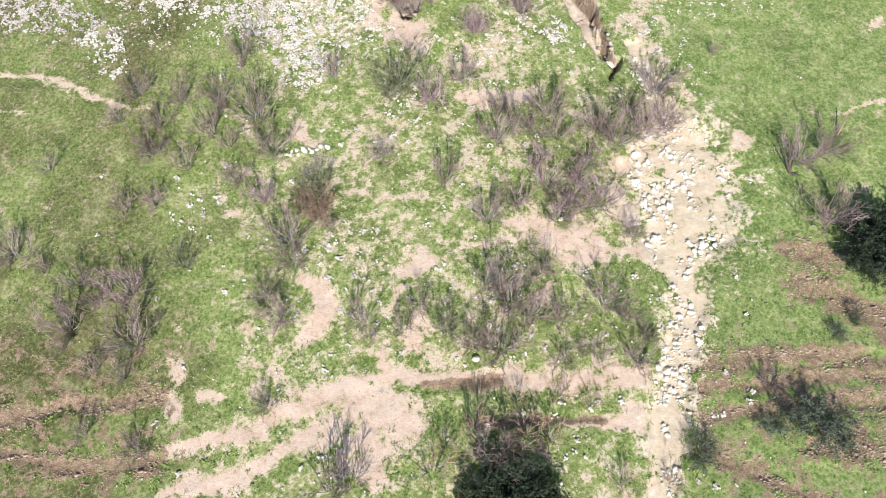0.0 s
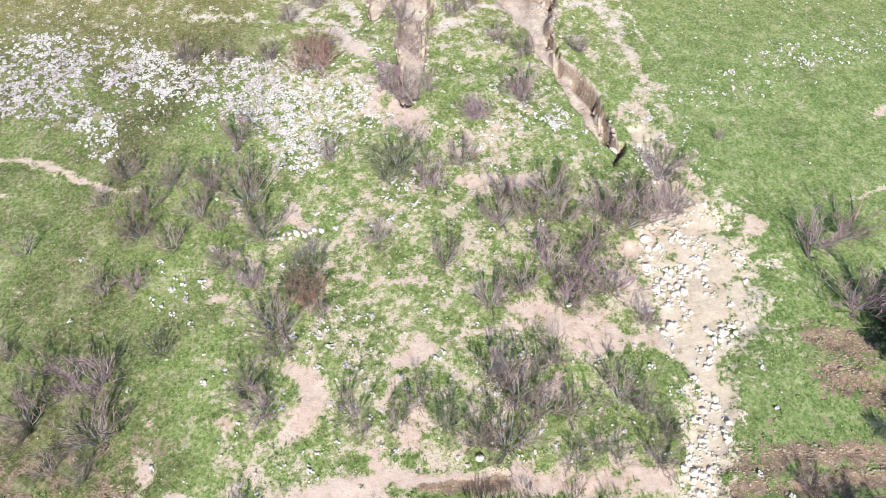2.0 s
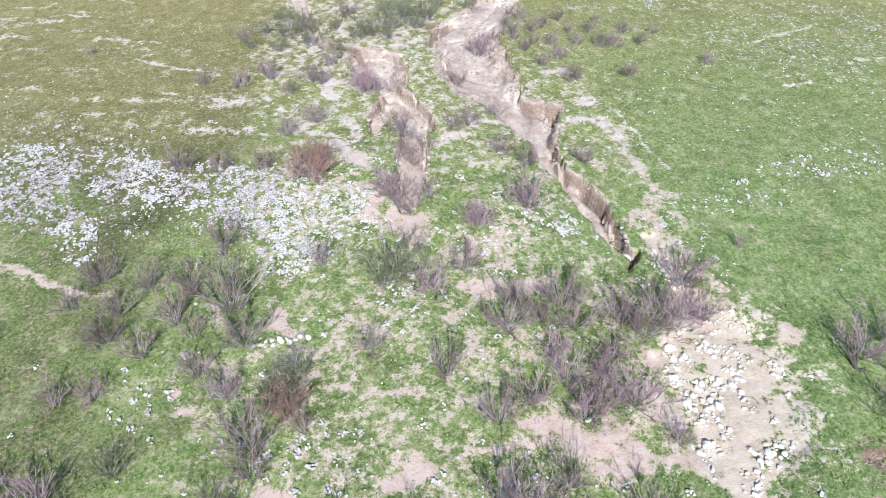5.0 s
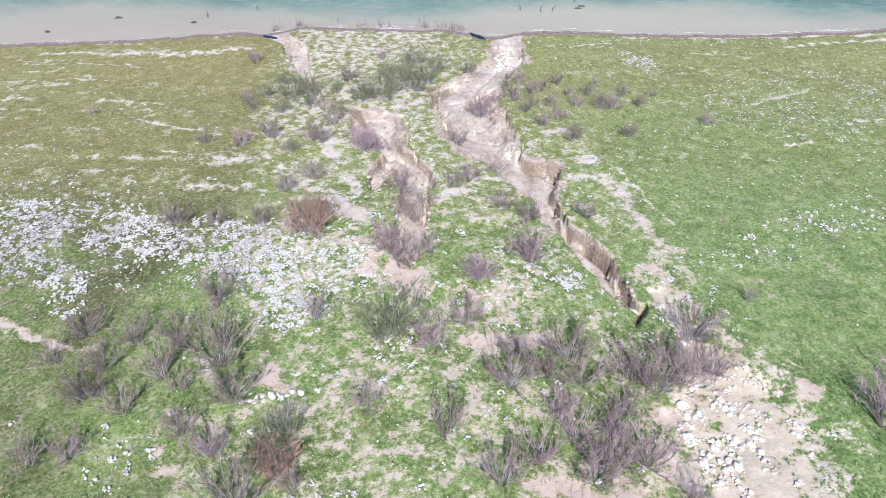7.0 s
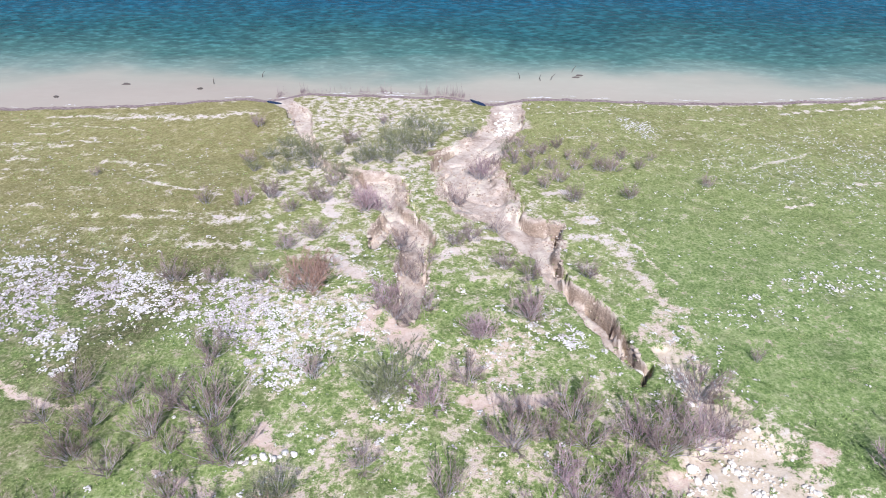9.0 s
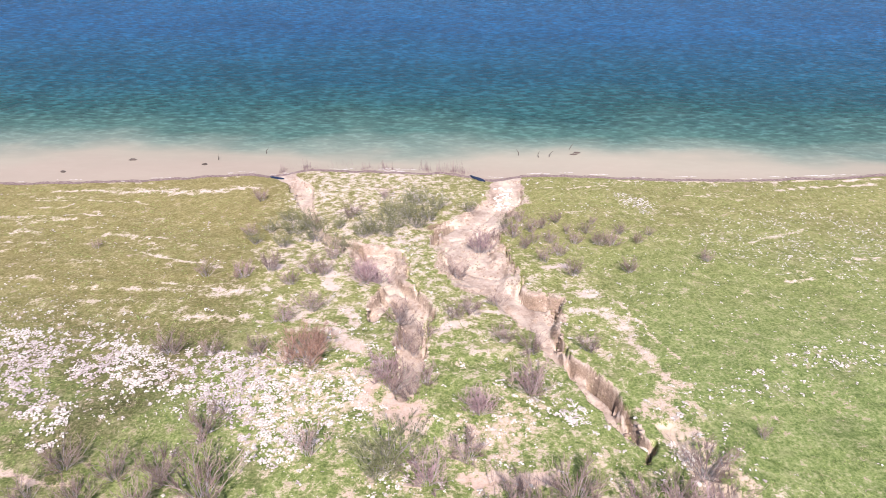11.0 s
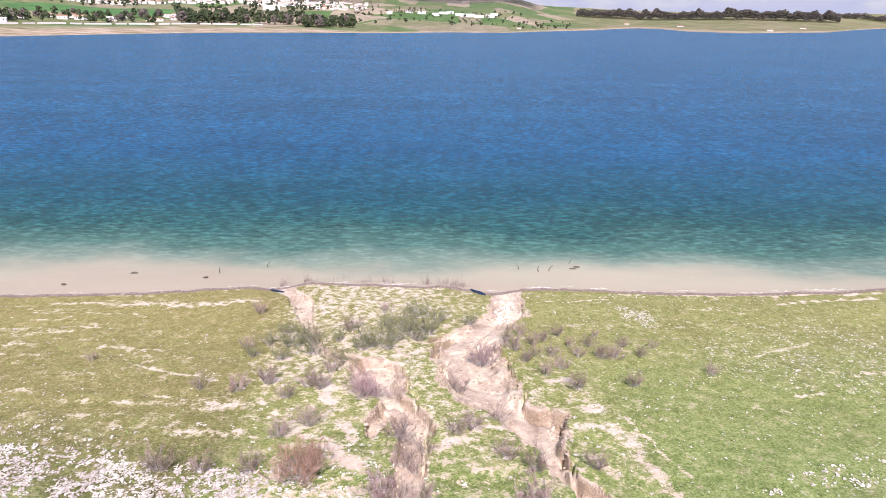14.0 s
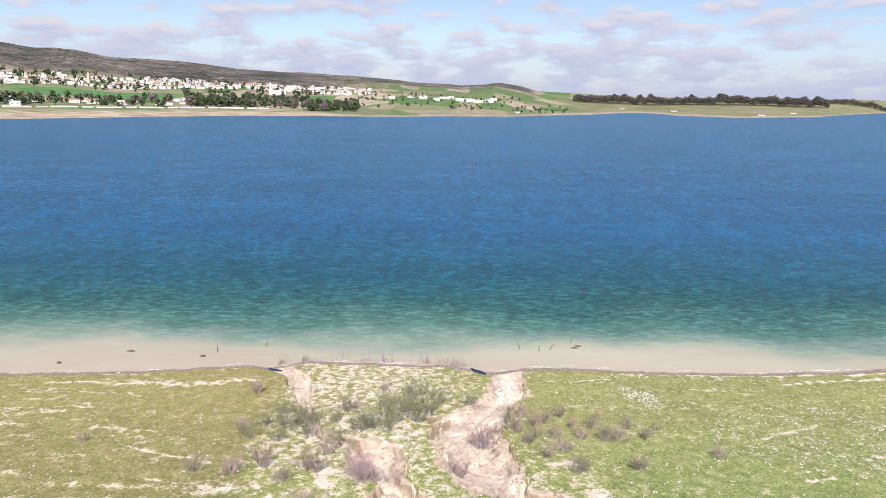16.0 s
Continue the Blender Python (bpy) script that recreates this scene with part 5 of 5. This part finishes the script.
def build_debris():
    """A forked dead branch, a rusty stick, a cream boulder by the gully head and a white field stone."""
    rng = random.Random(33)
    s = Shape()
    p = spot(20.6, 18.9)
    for q, h in (((-0.5, 1.3), 0.7), ((0.35, 1.1), 0.5), ((-0.15, 1.6), 0.9), ((0.5, -0.3), 0.25)):
        s.tube([p + Vector((0, 0, 0.05)), p + Vector((q[0] * 0.5, q[1] * 0.5, h * 0.6)), p + Vector((q[0], q[1], h))], [0.07, 0.05, 0.025], 5)
    tagged(new("fallen_branch", s.mesh("fallen_branch", MAT_TRUNK)), "dark forked dead branch lying in the grass", "branch")
    s = Shape()
    p = spot(24.0, 21.4)
    s.tube([p + Vector((0, 0, 0.05)), p + Vector((0.35, 0.7, 0.5)), p + Vector((0.6, 1.3, 0.8))], [0.045, 0.04, 0.02], 5)
    tagged(new("dead_stick", s.mesh("dead_stick", MAT_TWIG_RED)), "rust-brown dead stick leaning by a bare shrub", "branch")
    for x, y, r, label in ((11.0, 27.4, 0.55, "cream-coloured boulder at the head of the gully"), (1.8, 7.9, 0.22, "white upright field stone beside the wheel track"), (6.9, 16.0, 0.16, "dark stone on bare soil")):
        s = Shape()
        s.lump(Vector((0, 0, 0)), r, r * 0.8, r * 0.9, rng, 4, 9, 0.14)
        ob = new("boulder", s.mesh("boulder", MAT_ROCK))
        ob.matrix_basis = Matrix.Translation(spot(x, y, -r * 0.35))
        tagged(ob, label, "boulder")


def build_shallows():
    """Stones and dead sticks that stand out of the milky shallows."""
    rng = random.Random(44)
    for x, y in [(-26.8, 73.5), (-35.4, 74.7), (16.3, 78.4), (15.8, 77.8), (-41.6, 70.9)]:
        s = Shape()
        s.lump(Vector((x, y, WATER)), rng.uniform(0.25, 0.6), 0.25, 0.14, rng, 3, 7)
        tagged(new("shore_stone", s.mesh("shore_stone", MAT_TRUNK)), "dark wet stone just above the shallow water", "stone", "stones in the shallows")
    for x, y in [(9.2, 77.3), (11.7, 76.7), (12.8, 76.9), (-25.6, 74.9), (-20.6, 77.1), (15.5, 79.5)]:
        s = Shape()
        p = Vector((x, y, WATER - 0.3))
        s.tube([p, p + Vector((rng.gauss(0, 0.15), 0.1, 0.6)), p + Vector((rng.gauss(0, 0.3), 0.2, 1.0))], [0.05, 0.04, 0.02], 5)
        tagged(new("stick", s.mesh("stick", MAT_TRUNK)), "dark dead stick standing in shallow water", "stick", "sticks in the shallows")


def build_foam():
    """Thin broken foam lines along the waterline."""
    rng = random.Random(48)
    s = Shape()
    for k in range(34):
        x = rng.uniform(-46, 48)
        y = float(shore_near(x)) + abs(rng.gauss(0.1, 0.5))
        for n in range(rng.randint(2, 6)):
            r = rng.uniform(0.12, 0.45)
            s.lump(Vector((x + n * rng.uniform(0.3, 0.6), y + rng.gauss(0, 0.07), WATER)), r, rng.uniform(0.015, 0.035), 0.012, rng, 2, 6, 0.3)
    tagged(new("foam", s.mesh("foam", MAT_FOAM)), "thin white foam lines along the muddy waterline", "foam", kind="stuff")


POOLS = [(4.2, 69.3, 1.0, 0.34, -0.9), (3.6, 70.3, 0.7, 0.2, -1.1), (-17.7, 69.1, 0.95, 0.30, -0.35)]      # x, y, half axes, turn


def build_pools():
    """Still dark water left standing under the banks at the mouths of the gullies."""
    rng = random.Random(52)
    for x, y, rx, ry, turn in POOLS:
        s = Shape()
        s.v.append(Vector((0, 0, 0)))
        for k in range(18):
            a = 2 * math.pi * k / 18
            q = rng.uniform(0.8, 1.15)
            s.v.append(Vector((math.cos(a) * rx * q, math.sin(a) * ry * q, 0)))
        s.f += [(0, 1 + k, 1 + (k + 1) % 18) for k in range(18)]
        ob = new("pool", s.mesh("pool", MAT_POOL))
        hollow = max(float(land(x + dx, y + dy)) for dx in (-0.5 * rx, 0, 0.5 * rx) for dy in (-0.5 * ry, 0, 0.5 * ry))
        ob.matrix_basis = Matrix.LocRotScale((x, y, max(WATER + 0.01, hollow + 0.02)), Euler((0, 0, turn)), None)
        tagged(ob, "small dark pool of still water at the gully mouth", "pool", "pools at the gully mouths", "structure")


def build_reeds():
    rng = random.Random(21)
    s = Shape()
    for k in range(2600):
        x = rng.uniform(-18, 4.5)
        clump = float(value_noise(np.array(x / 0.8), np.array(0.5), 65))
        if rng.random() > (0.10 + 0.9 * max(0.0, clump - 0.45) * 2.2):
            continue
        y = float(shore_near(x)) + abs(rng.gauss(0.1, 0.75))
        p = Vector((x, y, -0.1))
        h = rng.uniform(0.10, 0.40) if rng.random() < 0.85 else rng.uniform(0.5, 1.2) * (0.4 + clump)
        s.tube([p, p + Vector((rng.gauss(0, 0.10), rng.gauss(0, 0.08), h + 0.2))], [0.014, 0.006])
    tagged(new("reeds", s.mesh("reeds", MAT_TWIG_LILAC)), "dry mauve-brown reed stalks standing in the shallow water", "reeds", kind="stuff")


# ---- the far side of the lake ----
def at_heading(angle, r):
    a = radians(angle)
    return math.sin(a) * r, math.cos(a) * r


def build_house(x, y, turn, w, d, h, wall_mat, roof_mat, rng, label, group, gable=True, windows=2):
    ob = new("house")
    tagged(ob, label, "house", group)
    wall = Shape()
    wall.box(-w / 2, w / 2, -d / 2, d / 2, -3, h)
    part("body", wall.mesh("body", wall_mat), ob)
    roof = Shape()
    if gable:
        b, o, rise = 0, 0.4, d * 0.2
        roof.v += [Vector(p) for p in ((-w / 2 - o, -d / 2 - o, h - 0.1), (w / 2 + o, -d / 2 - o, h - 0.1), (w / 2 + o, d / 2 + o, h - 0.1), (-w / 2 - o, d / 2 + o, h - 0.1), (-w / 2 - o, 0, h + rise), (w / 2 + o, 0, h + rise))]
        roof.f += [(0, 1, 5, 4), (2, 3, 4, 5), (0, 4, 3), (1, 2, 5), (0, 3, 2, 1)]
    else:
        roof.box(-w / 2 - 0.2, w / 2 + 0.2, -d / 2 - 0.2, d / 2 + 0.2, h + 0.004, h + 0.5)
    part("roof", roof.mesh("roof", roof_mat), ob)
    n = windows
    for k in range(n):
        win = Shape()
        cx = (k + 0.5) / n * w - w / 2
        win.box(cx - 0.6, cx + 0.6, -d / 2 - 0.05, -d / 2 + 0.1, h * 0.45, h * 0.45 + 1.4)
        part("window", win.mesh("window", MAT_GLASS_DARK), ob)
    ob.matrix_basis = Matrix.LocRotScale(spot(x, y, 0), Euler((0, 0, turn)), None)
    return ob


def build_town():
    rng = random.Random(77)
    label = "whitewashed village house with a low roof"
    # the village on the slope: packed rows along the hill, thinning out towards the flat land
    rest_walls, rest_roofs = Shape(), Shape()
    for k in range(560):
        a = -34 + 28 * rng.random() ** 1.25
        r = 1570 + (a + 34) * 13 + 300 * rng.random() ** 1.3
        x, y = at_heading(a, r)
        w, d, h = rng.uniform(6, 13), rng.uniform(6, 9), rng.choice((3.5, 5, 5, 6.5))
        if k >= 255:
            p = spot(x, y)
            rest_walls.box(x - w / 2, x + w / 2, y - d / 2, y + d / 2, p.z - 3, p.z + h)
            rest_roofs.box(x - w / 2 - 0.2, x + w / 2 + 0.2, y - d / 2 - 0.2, y + d / 2 + 0.2, p.z + h + 0.01, p.z + h + 0.9)
            continue
        mat = MAT_OCHRE if rng.random() < 0.10 else MAT_WHITEWASH
        build_house(x, y, radians(-a) + rng.uniform(-0.5, 0.5), w, d, h, mat, rng.choice((MAT_TILE_ROOF, MAT_TILE_ROOF, MAT_PALE_ROOF)), rng, label, "village houses", rng.random() < 0.7, 0)
    tagged(new("village_houses", two_tone("village_houses", rest_walls, rest_roofs, MAT_WHITEWASH, MAT_TILE_ROOF)), "densely packed small white houses with brown roofs in the village", "houses", kind="stuff")
    for k in range(22):
        a = rng.uniform(-33, -20)
        x, y = at_heading(a, float(shore_far(a)) + rng.uniform(230, 380))
        build_house(x, y, radians(-a) + rng.uniform(-0.3, 0.3), rng.uniform(9, 15), rng.uniform(7, 9), rng.uniform(3.5, 5.5), MAT_WHITEWASH, rng.choice((MAT_TILE_ROOF, MAT_PALE_ROOF)), rng, "white villa among trees above the far shore", "shore villas")
    for k in range(16):
        a = rng.choice((rng.uniform(-4.5, 0), rng.uniform(0.5, 4.5), rng.uniform(1, 3)))
        x, y = at_heading(a, rng.uniform(1750, 1900))
        build_house(x, y, radians(-a), rng.uniform(10, 24), 10, rng.uniform(3.5, 5.5), MAT_WHITEWASH, MAT_PALE_ROOF, rng, "long white farm shed in green fields", "farm sheds", True, 0)
    for a, r, w in ((14.1, 2050, 10), (18.0, 1900, 12), (26.3, 1950, 10), (24.2, 1600, 9), (5.9, 1300, 6)):
        x, y = at_heading(a, r)
        build_house(x, y, radians(-a), w * 1.3, 6, 2.2, MAT_WHITEWASH, MAT_TILE_ROOF, rng, "long low white farm building on the flat far shore", "farm buildings", True, 0)
    church = new("church")
    tagged(church, "white village church with a square bell tower", "church")
    nave, tower, cap = Shape(), Shape(), Shape()
    nave.box(-16, 16, -8, 8, -3, 11)
    tower.box(-21, -15.9, -3, 3, -3, 22)
    cap.v += [Vector(p) for p in ((-21.3, -3.3, 22), (-15.6, -3.3, 22), (-15.6, 3.3, 22), (-21.3, 3.3, 22), (-18.5, 0, 29))]
    cap.f += [(0, 1, 4), (1, 2, 4), (2, 3, 4), (3, 0, 4), (0, 3, 2, 1)]
    part("nave", nave.mesh("nave", MAT_WHITEWASH), church)
    part("spire", cap.mesh("spire", MAT_PALE_ROOF), part("tower", tower.mesh("tower", MAT_WHITEWASH), church), "pale pointed spire")
    x, y = at_heading(-13.2, 1700)
    church.matrix_basis = Matrix.LocRotScale(spot(x, y), Euler((0, 0, 0.3)), None)
    old = new("bell_tower")
    tagged(old, "ochre stone bell tower above the village roofs", "tower")
    s = Shape()
    s.box(-2.5, 2.5, -2.5, 2.5, -3, 17)
    s.box(-1.7, 1.7, -1.7, 1.7, 17.004, 23)
    part("shaft", s.mesh("shaft", MAT_OCHRE), old)
    x, y = at_heading(-26.6, 1800)
    old.matrix_basis = Matrix.Translation(spot(x, y))
    wall = Shape()
    rows = []
    for k in range(160):
        a = -34 + 20 * k / 159
        x, y = at_heading(a, float(shore_far(a)) + 195)
        z = float(land(x, y))
        rows.append((x, y, z))
    for k, (x, y, z) in enumerate(rows):
        wall.v += [Vector((x, y, z - 1)), Vector((x, y + 0.5, z - 1)), Vector((x, y + 0.5, z + 2.1)), Vector((x, y, z + 2.1))]
        if k and k % 23 not in (7, 8, 15):
            o, p = 4 * k, 4 * k - 4
            wall.f += [(p, o, o + 3, p + 3), (p + 1, p + 2, o + 2, o + 1), (p + 3, o + 3, o + 2, p + 2)]
    tagged(new("shore_wall", wall.mesh("shore_wall", MAT_WHITEWASH)), "long low whitewashed wall along the far shore", "wall")


def tree_kind(name, rng, mat, slim):
    trunk, crown = Shape(), Shape()
    trunk.tube([Vector((0, 0, -0.1)), Vector((0.01, 0, 0.2)), Vector((0, 0.01, 0.6))], [0.035, 0.028, 0.012], 5)
    for k in range(4):
        a = rng.uniform(0, 6.28)
        trunk.tube([Vector((0, 0, 0.22 + 0.06 * k)), Vector((math.cos(a) * 0.15, math.sin(a) * 0.15, 0.42 + 0.06 * k))], [0.014, 0.005], 4)
    for k in range(34):
        a, t = rng.uniform(0, 6.28), rng.random()
        rad = slim * math.sqrt(rng.random()) * math.sin(math.pi * (0.18 + 0.78 * t)) ** 0.8
        q = rng.uniform(0.07, 0.14)
        crown.lump(Vector((math.cos(a) * rad, math.sin(a) * rad, 0.25 + 0.68 * t)), q, q, q * 0.8, rng, 2, 5, 0.35)
    return [("trunk", trunk.mesh(name + "_trunk", MAT_TRUNK)), ("crown", crown.mesh(name + "_crown", mat))]


def build_far_trees():
    rng = random.Random(91)
    dark = [tree_kind("tree", rng, MAT_CROWN, 0.36) for k in range(4)]
    tall = [tree_kind("cypress", rng, MAT_CROWN, 0.13) for k in range(2)]
    grey = [tree_kind("bare_tree", rng, MAT_CROWN_GREY, 0.42) for k in range(2)]

    def stand(a, r, h, kinds, label, group):
        x, y = at_heading(a, r)
        ob = new("tree")
        tagged(ob, label, "tree", group)
        for key, me in kinds[rng.randrange(len(kinds))]:
            part(key, me, ob)
        ob.matrix_basis = Matrix.LocRotScale(spot(x, y), Euler((0, 0, rng.uniform(0, 6.28))), (h, h, h))

    for k in range(210):
        a = rng.uniform(-20, -7.0)
        stand(a, float(shore_far(a)) + (205 if a < -11 else 120) + rng.uniform(0, 200) * (0.5 if a > -11 else 1), rng.uniform(9, 21), dark * 3 + grey, "dark green tree in the grove above the far shore", "grove on the far shore")
    for k in range(100):
        a = rng.uniform(-34, -19)
        stand(a, float(shore_far(a)) + rng.uniform(215, 400), rng.uniform(8, 16), dark + grey, "tree between villas above the far shore", "trees among the villas")
    rest = Shape()

    def add(a, r, h, slim):
        p = spot(*at_heading(a, r))
        for k in range(7):
            t, b, q = rng.random(), rng.uniform(0, 6.28), h * slim * rng.uniform(0.35, 0.6)
            rest.lump(p + Vector((math.cos(b) * h * slim * 0.6, math.sin(b) * h * slim * 0.6, h * (0.15 + 0.75 * t))), q, q, q * 0.9, rng, 2, 5, 0.35)

    for k in range(190):
        add(-34 + 26 * rng.random() ** 1.2, rng.uniform(1540, 2050), rng.uniform(7, 14), 0.4)
    for k in range(110):
        add(rng.uniform(-7, 10), rng.uniform(1350, 2000), rng.uniform(3, 8), 0.5)
    for k in range(28):
        add(rng.choice((-6.3, -3.4, -2.2)) + rng.gauss(0, 0.4), rng.uniform(1830, 1900), rng.uniform(14, 20), 0.14)
    tagged(new("far_trees", rest.mesh("far_trees", MAT_CROWN)), "dark trees among the village houses and far fields", "trees", kind="stuff")
    # the long wood on the flat shore
    wood = Shape()
    for k in range(8200):
        thin = k >= 7400
        a = 28.3 + 5 * rng.random() if thin else 10.3 + 18.2 * rng.random()
        r = rng.uniform(2820, 2880) if thin else rng.uniform(2500, 2640)
        x, y = at_heading(a, r)
        p = spot(x, y)
        q = rng.uniform(1.6, 3.3)
        h = (0.5 if thin else 1.0) * ((6 + 11 * min(1.0, (a - 10.2) / 1.2)) + 20 * float(value_noise(np.array(a * 2.6), np.array(0.0), 61)))
        wood.lump(p + Vector((0, 0, rng.uniform(0.25, 1.0) * h)), q, q, q * 0.8, rng, 2, 5, 0.35)
    tagged(new("far_wood", wood.mesh("far_wood", MAT_WOOD_BROWN)), "long dark belt of woodland on the flat far shore", "woodland", kind="stuff")
    scrub = Shape()
    for k in range(900):
        a = rng.uniform(-34, -5)
        r = rng.uniform(1950, 3000)
        x, y = at_heading(a, r)
        q = rng.uniform(1.0, 2.8)
        scrub.lump(spot(x, y) + Vector((0, 0, q * 0.4)), q, q, q * 0.7, rng, 2, 5, 0.35)
    tagged(new("hill_scrub", scrub.mesh("hill_scrub", MAT_HILL_SCRUB)), "dark scattered scrub and olive trees on the far hills", "scrub", kind="stuff")


build_ground()
build_water()
build_shrubs()
build_stones()
build_rubble()
build_clods()
build_flowers()
build_grass()
build_debris()
build_shallows()
build_foam()
build_pools()
build_reeds()
build_town()
build_far_trees()
